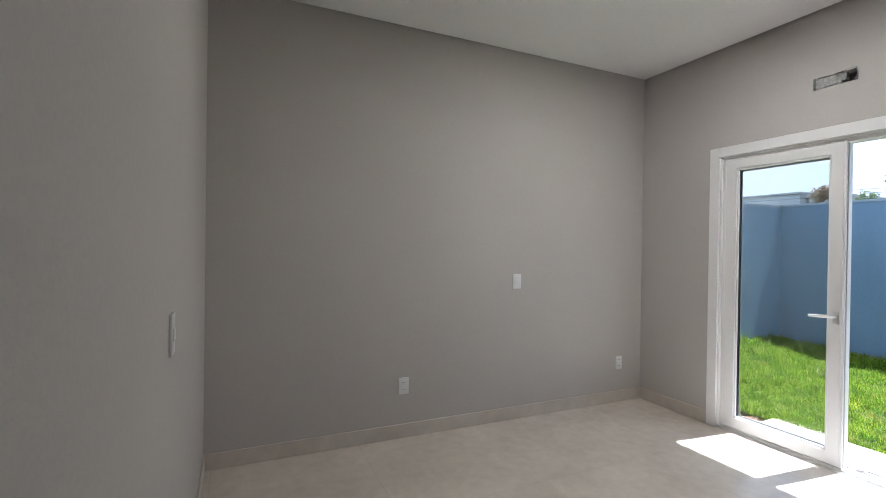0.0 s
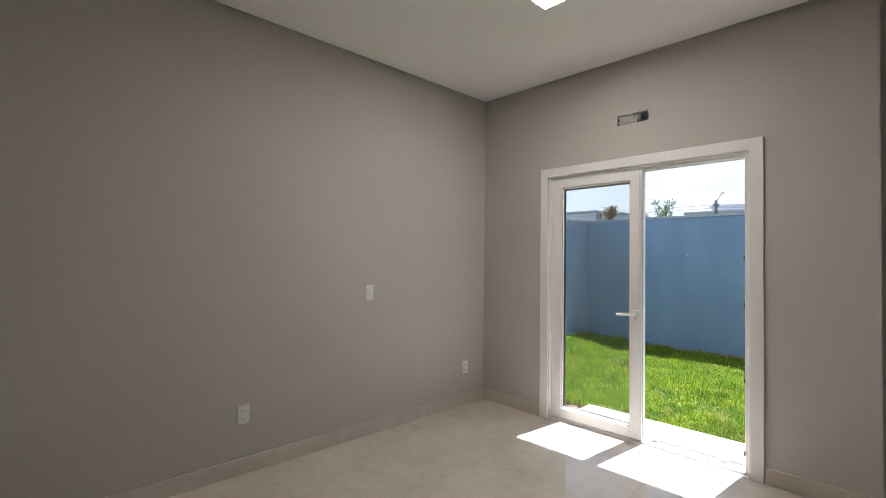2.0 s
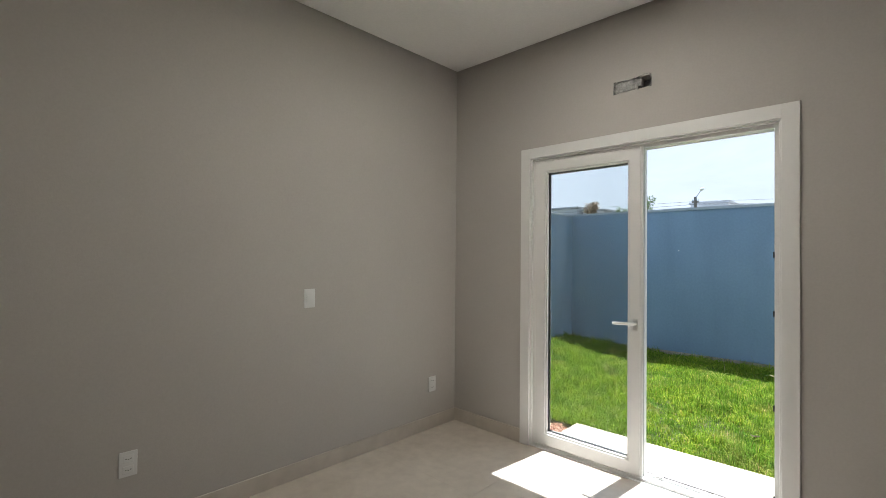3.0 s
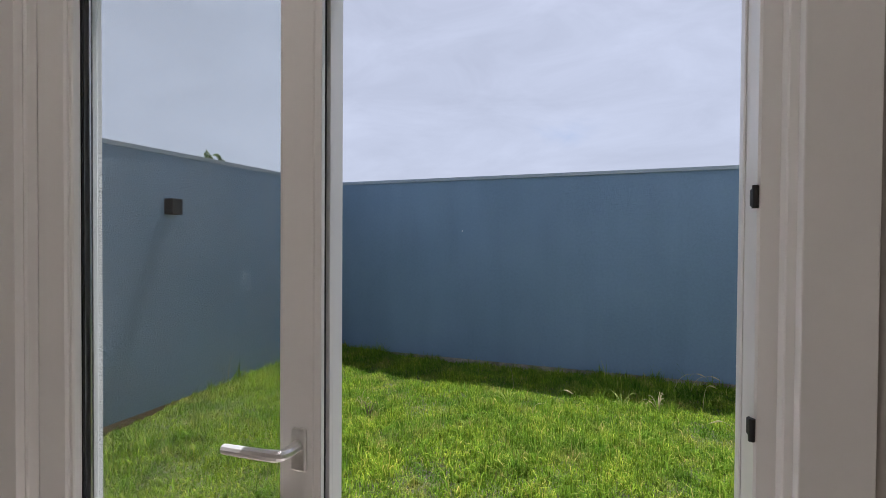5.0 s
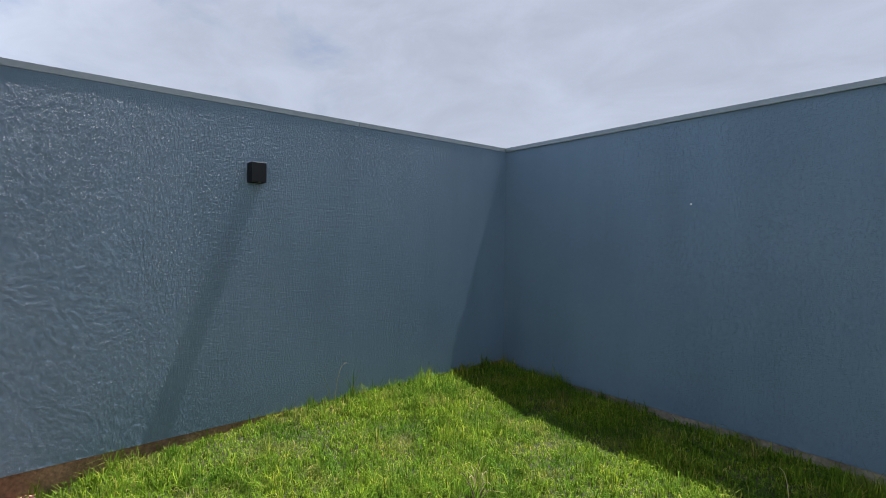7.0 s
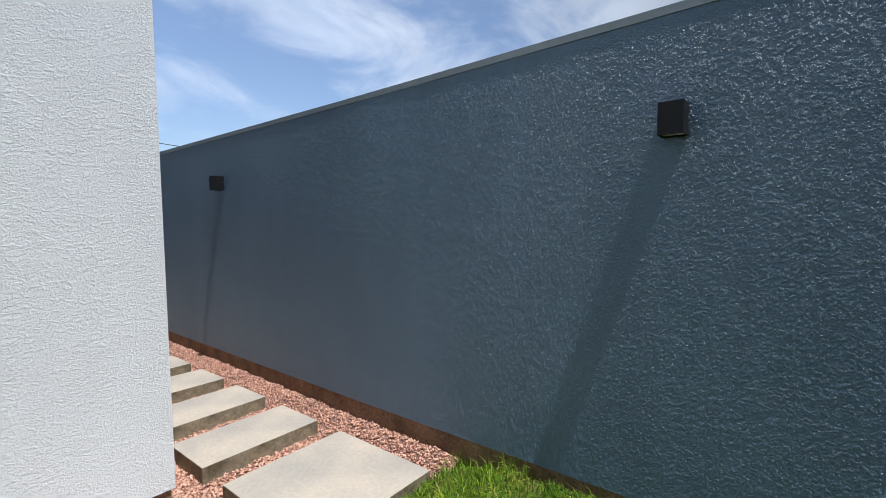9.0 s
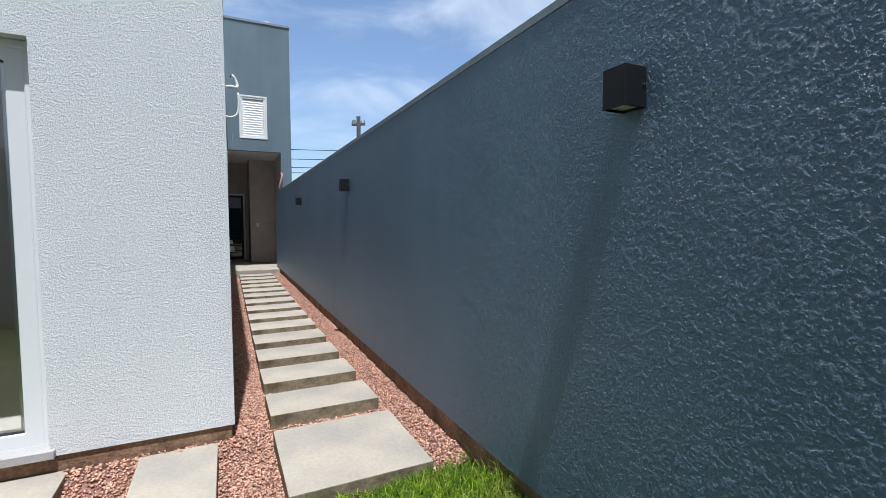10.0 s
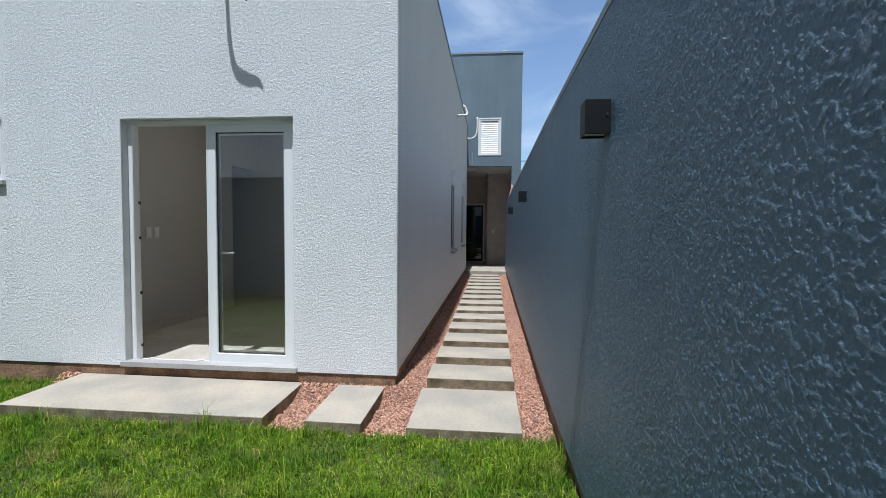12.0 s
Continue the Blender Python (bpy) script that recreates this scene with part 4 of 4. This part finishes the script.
lw = thing("louvre_window", "white louvred window in annex wall", "window", (-1.592, ANNEX_Y, 3.305))
part("frame", ring(-0.329, 0.329, 0.001, 1.079, 0.04, 0.04, 0.04, 0.04, -0.10, 0.012, 0.004), M_PVC, lw)
part("sash", ring(-0.288, 0.288, 0.042, 1.038, 0.045, 0.045, 0.045, 0.045, -0.07, 0.0, 0.003), M_PVC, lw)
part("backing", boxes((-0.242, 0.242, -0.09, -0.08, 0.088, 0.992)), M_PLATE, lw)
for k in range(15):
    z = 0.112 + 0.0595 * k
    s = part("slat", boxes((-0.2415, 0.2415, -0.043, 0.043, -0.005, 0.005), bevel=0.002), M_PVC, lw)
    s.location, s.rotation_euler = (0, -0.035, z), (radians(-64), 0, 0)

# ---- distance ----
def far_house(label, x0, x1, y0, y1, h, windows, parapet=0.5):
    e = thing("house", label, "house", ((x0 + x1) / 2, y0, -0.2))
    w, d = (x1 - x0) / 2, y1 - y0
    holes = [(a * w, b * w, c, dd) for a, b, c, dd in windows]
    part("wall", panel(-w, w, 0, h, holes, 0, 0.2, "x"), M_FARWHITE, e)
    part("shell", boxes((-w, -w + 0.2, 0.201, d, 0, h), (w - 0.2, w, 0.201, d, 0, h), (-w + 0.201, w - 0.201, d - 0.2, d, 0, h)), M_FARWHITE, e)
    r = part("roof", boxes((-w - 0.15, w + 0.15, -0.15, d + 0.15, h + 0.001, h + 0.22)), M_FARROOF, e)
    for a, b, c, dd in holes:
        f = part("window", ring(a + 0.001, b - 0.001, c + 0.001, dd - 0.001, 0.08, 0.08, 0.08, 0.08, 0.05, 0.12, 0), M_FARROOF, e)
        part("pane", boxes((a + 0.08, b - 0.08, 0.07, 0.09, c + 0.08, dd - 0.08)), M_DARKGLASS, f)
    return e


WINS = [(-0.8, -0.5, 3.9, 5.0), (-0.15, 0.15, 3.9, 5.0), (0.5, 0.8, 3.9, 5.0)]
a = far_house("low white flat roofed house behind rear wall", -30.0, -23.6, 46.0, 56.0, 7.1, WINS)
far_house("white lean house wing behind rear wall", -23.4, -20.8, 47.0, 56.0, 6.75, [(-0.5, 0.5, 3.9, 5.0)])
far_house("long white flat roofed house behind rear wall", -13.9, -7.2, 46.0, 57.0, 6.2, WINS)
far_house("white upper storey block behind rear wall", -12.4, -9.0, 49.0, 56.0, 7.0, [(-0.5, 0.5, 3.9, 5.0)])
tank = thing("water_tank", "dark water tank on white house roof", "water tank", (-22.75, 47.6, 6.77))
part("body", tube([(0, 0, 0), (0, 0, 0.5)], [0.3, 0.35], 12), M_BLACK, tank)
part("lid", tube([(0, 0, 0.501), (0, 0, 0.58)], [0.37, 0.2], 12), M_BLACK, tank)


def tree(label, x, y, h, spread, leaf_mat, leaves, seed, low=0.45):
    rnd = random.Random(seed)
    e = thing("tree", label, "tree", (x, y, -0.2))
    bm = tube([(0, 0, 0), (0.1, 0.05, h * 0.35), (0.0, 0.1, h * 0.7), (0.1, 0.0, h * 0.95)], [0.17, 0.13, 0.08, 0.02], 8)
    tips = []
    for k in range(16):
        z = h * rnd.uniform(low, 0.85)
        a = rnd.uniform(0, 6.28)
        r = spread * rnd.uniform(0.5, 1.0)
        tip = Vector((math.cos(a) * r, math.sin(a) * r, min(z + rnd.uniform(0.1, 0.3) * h, h)))
        tube([(0.05, 0.05, z), tuple(Vector((0.05, 0.05, z)).lerp(tip, 0.5) + Vector((0, 0, 0.1))), tuple(tip)], [0.05, 0.03, 0.01], 5, bm=bm)
        tips += [tip, Vector((0.05, 0.05, z)).lerp(tip, 0.7)]
    part("trunk", bm, M_BARK, e)
    verts, loops = [], []
    for k in range(leaves):
        c = rnd.choice(tips) + Vector((rnd.gauss(0, 1), rnd.gauss(0, 1), rnd.gauss(0, 0.8))) * spread * 0.2
        s = rnd.uniform(0.06, 0.13)
        q = Euler((rnd.uniform(0, 6), rnd.uniform(0, 6), rnd.uniform(0, 6))).to_matrix()
        n0 = len(verts)
        verts += [c + q @ Vector(v) for v in ((-s, 0, 0), (0, -s * 0.45, 0), (s, 0, 0), (0, s * 0.45, 0))]
        loops += [n0, n0 + 1, n0 + 2, n0 + 3]
    cr = raw_mesh("crown", verts, [4] * leaves, loops, leaf_mat)
    cr.parent = e
    return e


tree("small reddish leaved tree behind rear wall", -21.0, 44.0, 7.2, 0.75, M_LEAFRED, 1500, 3, 0.5)
tree("small open green tree behind rear wall", -15.2, 44.0, 7.35, 0.9, M_LEAF, 1300, 4, 0.5)
tree("small green shrub tree behind rear wall", -17.9, 45.0, 6.4, 0.8, M_LEAF, 1200, 5, 0.5)
tree("slender tree top beyond side wall", -13.2, 13.0, 4.9, 0.35, M_LEAF, 260, 6, 0.6)


def utility_pole(label, x, y, h, arm, lean):
    e = thing("utility_pole", label, "utility pole", (x, y, -0.2))
    part("shaft", tube([(0, 0, 0), (0, 0, h)], [0.17, 0.12], 10), M_WOODPOLE, e)
    c = part("cross_arm", boxes((-arm, arm, -0.06, 0.06, h - 0.55, h - 0.40)), M_WOODPOLE, e)
    for a in (-0.9, -0.45, 0.45, 0.9):
        part("insulator", tube([(a * arm, 0, h - 0.399), (a * arm, 0, h - 0.24)], [0.05, 0.03], 8), M_FLASH, c)
    c.rotation_euler = (0, 0, lean)
    part("lower_bracket", boxes((-0.55, 0.55, -0.04, 0.04, h * 0.72, h * 0.72 + 0.08)), M_WOODPOLE, e)
    return e


P1 = (-8.55, -25.0, 7.85)
utility_pole("weathered utility pole with cross arm beyond passage", *P1, 0.42, radians(-35))
tr = thing("transformer", "grey fuse box on utility pole arm", "transformer", (P1[0] + 0.33, P1[1] + 0.20, P1[2] - 0.75))
part("can", boxes((-0.10, 0.10, -0.08, 0.08, 0, 0.28), bevel=0.02), M_FLASH, tr)
P2 = (-10.9, 45.0, 7.3)
utility_pole("utility pole behind rear wall", *P2, 0.28, 0.2)
sl = thing("street_lamp", "white street lamp head on bent arm", "street lamp", (-10.9, 45.0, 6.8))
part("arm", tube([(0.0, -0.13, 0.0), (0.25, -0.2, 0.45), (0.55, -0.3, 0.85)], 0.03, 8), M_FLASH, sl)
part("head", tube([(0.5, -0.28, 0.84), (0.62, -0.32, 0.95), (0.85, -0.4, 1.0)], [0.08, 0.16, 0.06], 10), M_PLATE, sl)


def cable(a, b, sag, r=0.022, label="sagging black overhead cable"):
    o = Vector(a)
    pts = []
    for k in range(9):
        t = k / 8
        p = Vector(a).lerp(Vector(b), t) - o
        p.z -= sag * 4 * t * (1 - t)
        pts.append(p)
    ob = link_mesh("cable", tube(pts, r, 5), M_GASKET)
    ob.location = o
    return tagged(ob, label, "cable", "overhead cables")


for dz, far in ((5.55, 5.0), (5.0, 4.5), (4.5, 4.1), (4.2, 3.8)):
    cable((P1[0], P1[1], dz), (22.0, -24.0, far + 0.3), 0.35, 0.02)
    cable((P1[0], P1[1], dz), (-40.0, -26.0, far + 0.5), 0.4, 0.02)
for dz in (0.0, 0.7):
    cable((P2[0], P2[1], 6.4 + dz * 0.4), (25.0, 45.5, 5.6 + dz), 0.3, 0.012)
    cable((P2[0], P2[1], 6.4 + dz * 0.4), (-45.0, 44.0, 7.0 + dz), 0.3, 0.012)

# ---- floor tiles ----
T = 0.90
tiles = {}
y = -0.1165
while y > ROOM_Y0:
    x = ROOM_X0
    y1 = max(y - T, ROOM_Y0)
    while x < 3.56:
        x1 = min(x + T, 3.56)
        key = (round(x1 - x, 3), round(y - y1, 3))
        if key not in tiles:
            me = bpy.data.meshes.new("tile")
            bm = box(bmesh.new(), 0.0006, key[0] - 0.0006, 0.0006, key[1] - 0.0006, -0.010, 0.0)
            bm.to_mesh(me)
            bm.free()
            me.materials.append(M_TILE)
            tiles[key] = me
        t = new("tile", tiles[key])
        t.parent = floor
        t.location = (x, y1, 0.0)
        x = x1
    y = y1

# ---- gravel ----
rng = np.random.default_rng(7)


def heap(x, y):
    """Gravel lies higher along the walls."""
    x, y = np.asarray(x, dtype=float), np.asarray(y, dtype=float)
    side = x - 0.0118 * np.minimum(y, 0)
    d = np.minimum(np.abs(side - SIDE_X), np.where(y < 0.0, np.abs(HOUSE_X - side), np.hypot(np.maximum(HOUSE_X - side, 0), y)))
    u = (1 - d / 0.22).clip(0, 1)
    return 0.093 * u * u * (3 - 2 * u) + 0.006 * np.sin(x * 31) * np.sin(y * 23)


def scatter_stones(regions, pitch):
    base = np.array([(1, 0, 0), (-1, 0, 0), (0, 1, 0), (0, -1, 0), (0, 0, 1), (0, 0, -1)], dtype=float)
    tris = np.array([(0, 2, 4), (2, 1, 4), (1, 3, 4), (3, 0, 4), (2, 0, 5), (1, 2, 5), (3, 1, 5), (0, 3, 5)])
    cs = []
    for x0, x1, y0, y1 in regions:
        k = int((x1 - x0) * (y1 - y0) / pitch ** 2)
        cs.append(np.column_stack((rng.uniform(x0, x1, k), rng.uniform(y0, y1, k), rng.uniform(0, 1, k))))
    c = np.concatenate(cs)
    c[:, 0] += 0.0118 * np.minimum(c[:, 1], 0)
    n = len(c)
    size = rng.uniform(0.0055, 0.0125, (n, 1, 1)) * rng.uniform(0.6, 1.25, (n, 6, 1))
    stretch = np.stack((rng.uniform(0.8, 1.4, n), rng.uniform(0.6, 1.0, n), rng.uniform(0.5, 0.8, n)), 1)[:, None, :]
    v = base[None] * size * stretch + rng.normal(0, 0.0018, (n, 6, 3))
    ang = rng.uniform(0, 2 * np.pi, n)
    tip = rng.normal(0, 0.5, n)
    ca, sa, ct, st = np.cos(ang)[:, None], np.sin(ang)[:, None], np.cos(tip)[:, None], np.sin(tip)[:, None]
    y2, z2 = v[:, :, 1] * ct - v[:, :, 2] * st, v[:, :, 1] * st + v[:, :, 2] * ct
    v = np.stack((v[:, :, 0] * ca - y2 * sa, v[:, :, 0] * sa + y2 * ca, z2), 2)
    v[:, :, 0] += c[:, None, 0]
    v[:, :, 1] += c[:, None, 1]
    v[:, :, 2] += GRAVEL_Z + 0.004 + 0.012 * c[:, None, 2] + heap(c[:, 0], c[:, 1])[:, None]
    loops = (tris[None] + 6 * np.arange(n)[:, None, None]).ravel()
    return v.reshape(-1, 3), [3] * (8 * n), loops


v, c, l = scatter_stones([(SIDE_X + 0.0, -0.82, -3.0, 0.80), (-0.82, 0.0, -0.01, 0.80), (1.93, 2.1, 0.0, 0.6)], 0.0111)
v2, c2, l2 = scatter_stones([(SIDE_X, -0.82, -9.25, -3.0)], 0.0165)
stones = raw_mesh("gravel", np.concatenate((v, v2)), c + c2, np.concatenate((l, l2 + len(v))), M_GRAVEL)
tagged(stones, "pink crushed stone gravel around concrete slabs", "gravel", kind="stuff")


def gravel_bed(name, x0, x1, y0, y1, skew):
    xs, ys = np.linspace(x0, x1, int((x1 - x0) / 0.03) + 1), np.linspace(y0, y1, int((y1 - y0) / 0.05) + 1)
    xx, yy = np.meshgrid(xs, ys)
    if skew:
        xx = xx + 0.0118 * np.minimum(yy, 0)
    zz = GRAVEL_Z + 0.002 + heap(xx, yy)
    verts = np.stack((xx, yy, zz), 2).reshape(-1, 3)
    nx = len(xs)
    k = (np.arange(len(ys) - 1)[:, None] * nx + np.arange(nx - 1)[None]).ravel()
    loops = np.stack((k, k + 1, k + 1 + nx, k + nx), 1).ravel()
    return tagged(raw_mesh(name, verts, [4] * len(k), loops, M_GRAVELBED), "pink stone dust under gravel", "ground", kind="structure")


gravel_bed("gravel_bed", SIDE_X - 0.012, HOUSE_X + 0.02, -9.25, 0.80, True)
gravel_bed("gravel_bed_front", HOUSE_X + 0.0205, 0.0, -0.012, 0.80, False)

# ---- lawn ----
def blades(n, area, lo, hi, width, seed, tufts=0):
    r = np.random.default_rng(seed)
    x0, x1, y0, y1 = area
    x, y = r.uniform(x0, x1, n), r.uniform(y0, y1, n)
    if tufts:
        k = r.integers(0, tufts, n)
        x = r.uniform(x0, x1, tufts)[k] + r.normal(0, 0.022, n)
        y = r.uniform(y0, y1, tufts)[k] + r.normal(0, 0.022, n)
        x, y = x.clip(x0, x1), y.clip(y0, y1)
    patch = np.sin(x * 2.3 + 1.1 * np.sin(y * 1.9)) * np.sin(y * 2.7 + 1.3 * np.sin(x * 1.7)) + 0.6 * np.sin(x * 7.1 + y * 3.3) * np.sin(y * 6.4 - x * 2.2)
    patch += 0.75 * np.sin(x * 23 + 2.1 * np.sin(y * 17)) * np.sin(y * 27 + 1.9 * np.sin(x * 13))
    h = r.uniform(lo, hi, n) ** 1.0 * (1.0 + 0.4 * patch).clip(0.5, 1.9) * (1 + 0.25 * r.standard_normal(n)).clip(0.5, 1.7)
    near_edge = np.minimum(np.minimum(x - SIDE_X, BACK_Y - y), 0.5).clip(0, 0.5)
    h *= 1.25 - 0.5 * near_edge
    z = np.array([soil_height(a, b) for a, b in zip(x, y)]) - 0.004
    yaw = r.uniform(0, 2 * np.pi, n)
    lean = np.abs(r.normal(0.75, 0.45, n)).clip(0, 1.5)
    dx, dy = np.cos(yaw), np.sin(yaw)
    wx, wy = -dy, dx
    w = width * r.uniform(0.6, 1.3, n) / 2
    m1, m2 = h * 0.55, h
    l1, l2 = lean * 0.35, lean
    p = np.zeros((n, 5, 3))
    for k, (s, hh, ll) in enumerate(((-1, 0, None), (1, 0, None), (-0.8, m1, l1), (0.8, m1, l1), (0, m2, l2))):
        off = 0 if ll is None else hh * np.sin(ll)
        up = 0 if ll is None else hh * np.cos(ll)
        p[:, k, 0] = x + s * w * wx + off * dx
        p[:, k, 1] = y + s * w * wy + off * dy
        p[:, k, 2] = z + up
    p[:, :, 0] = np.maximum(p[:, :, 0], SIDE_X + 0.004)
    p[:, :, 1] = np.minimum(p[:, :, 1], BACK_Y - 0.004)
    base = 5 * np.arange(n)[:, None]
    quads = (base + np.array([0, 1, 3, 2])).ravel()
    tri = (base + np.array([2, 3, 4])).ravel()
    loops = np.concatenate((quads, tri))
    return p.reshape(-1, 3), np.concatenate((np.full(n, 4), np.full(n, 3))), loops


sets = [blades(225000, (SIDE_X, 2.4, 0.76, BACK_Y), 0.02, 0.066, 0.0055, 11), blades(42000, (2.4, 4.0, 0.76, BACK_Y), 0.03, 0.075, 0.007, 12), blades(15000, (4.0, 6.84, 0.01, BACK_Y), 0.05, 0.10, 0.014, 15), blades(3000, (3.4, 4.0, 0.01, 0.76), 0.05, 0.10, 0.014, 16), blades(16000, (2.0, 3.4, 0.01, 0.76), 0.04, 0.09, 0.006, 13), blades(26000, (SIDE_X, 2.8, 0.78, BACK_Y), 0.05, 0.12, 0.005, 14, 620)]
vv, cc, ll, base = [], [], [], 0
for p, c, l in sets:
    vv.append(p)
    cc.append(c)
    ll.append(l + base)
    base += len(p)
lawn = raw_mesh("lawn", np.concatenate(vv), np.concatenate(cc), np.concatenate(ll), M_GRASS)
tagged(lawn, "bright green uneven grass lawn", "grass", kind="stuff")


# ---- stray stalks and weeds ----
def stalk(x, y, h, bend, yaw, dry=True, head=True):
    e = thing("grass_stalk", "dry pale seeding grass stalk in lawn" if dry else "thin green weed stalk in lawn", "grass stalk", (x, y, soil_height(x, y)), group="stray stalks")
    d = Vector((math.cos(yaw), math.sin(yaw), 0))
    pts = [Vector((0, 0, -0.01)), Vector((0, 0, h * 0.5)) + d * bend * 0.15, Vector((0, 0, h * 0.9)) + d * bend * 0.5, Vector((0, 0, h)) + d * bend]
    part("stem", tube(pts, [0.0022, 0.0018, 0.0015, 0.001], 5), M_STRAW if dry else M_WEED, e)
    if head:
        t = pts[-1]
        part("seed_head", tube([t, t + d * 0.03 + Vector((0, 0, -0.005)), t + d * 0.08 + Vector((0, 0, -0.03))], [0.002, 0.006, 0.001], 5), M_STRAW, e)
    return e


for s in ((-1.93, 2.40, 0.30, 0.10, 1.7, True, False), (-1.92, 2.37, 0.26, 0.13, 4.5, False, False), (1.93, 3.98, 0.20, 0.20, 0.1, True, True), (2.08, 4.02, 0.18, 0.17, 0.0, True, True),
          (2.10, 3.54, 0.22, 0.06, 0.6, True, True), (0.48, 3.53, 0.20, 0.06, 2.6, True, False), (2.48, 2.68, 0.20, 0.22, 0.3, True, True), (-0.10, 3.92, 0.17, 0.03, 1.0, False, False),
          (0.04, 3.85, 0.18, 0.02, 0.5, False, False), (-0.62, 2.52, 0.17, 0.06, 1.2, True, False), (2.15, 2.6, 0.24, 0.10, 2.9, True, True),
          (0.9, 3.2, 0.15, 0.08, 0.2, False, True), (0.75, 2.9, 0.13, 0.12, 5.8, True, False), (2.42, 3.3, 0.26, 0.12, 1.0, True, True)):
    stalk(*s)


def weed_clump(name, label, x, y, count, height, reach, mat, seed):
    """Several thin stems from one root, arching outwards."""
    r = random.Random(seed)
    e = thing(name, label, "weed", (x, y, soil_height(x, y)), group="weeds in the lawn")
    for k in range(count):
        a, h, out = r.uniform(0, 6.28), height * r.uniform(0.6, 1.1), reach * r.uniform(0.5, 1.1)
        d = Vector((math.cos(a), math.sin(a), 0))
        pts = [d * 0.008 + Vector((0, 0, -0.01)), d * out * 0.3 + Vector((0, 0, h * 0.6)), d * out * 0.7 + Vector((0, 0, h * 0.95)), d * out + Vector((0, 0, h * r.uniform(0.7, 1.05)))]
        part("stem", tube(pts, [0.0026, 0.0022, 0.0018, 0.0008], 5), mat, e)
    return e


weed_clump("weed_clump", "wispy dry seeding weed by the shaded lawn", 1.74, 3.40, 11, 0.15, 0.12, M_STRAW, 21)
weed_clump("weed_clump", "dead brown twiggy weed in lawn", -0.47, 2.39, 8, 0.17, 0.10, M_BARK, 22)
weed_clump("weed_clump", "dead brown twiggy weed in lawn", -0.58, 2.50, 6, 0.14, 0.09, M_STRAW, 23)
weed_clump("weed_clump", "arching yellow green grass tuft in lawn", 0.52, 3.08, 9, 0.11, 0.13, M_TUFT, 24)
weed_clump("weed_clump", "arching yellow green grass tuft in lawn", 1.45, 3.38, 7, 0.12, 0.17, M_TUFT, 25)
weed_clump("weed_clump", "tall yellow green grass tuft in lawn", 3.05, 3.62, 10, 0.24, 0.17, M_TUFT, 26)
leaf_ob = thing("dry_leaf", "curled brown fallen leaf on lawn", "leaf", (1.15, 1.4, -0.07))
bm = bmesh.new()
vs = [bm.verts.new(p) for p in ((-0.04, 0, 0.01), (-0.01, -0.018, 0.0), (0.03, -0.012, 0.01), (0.045, 0, 0.025), (0.03, 0.012, 0.012), (-0.01, 0.018, 0.004))]
mid = bm.verts.new((0.005, 0, -0.004))
for k in range(6):
    bm.faces.new((vs[k], vs[(k + 1) % 6], mid))
bmesh.ops.solidify(bm, geom=bm.faces[:], thickness=0.001)
part("blade", bm, M_BARK, leaf_ob)
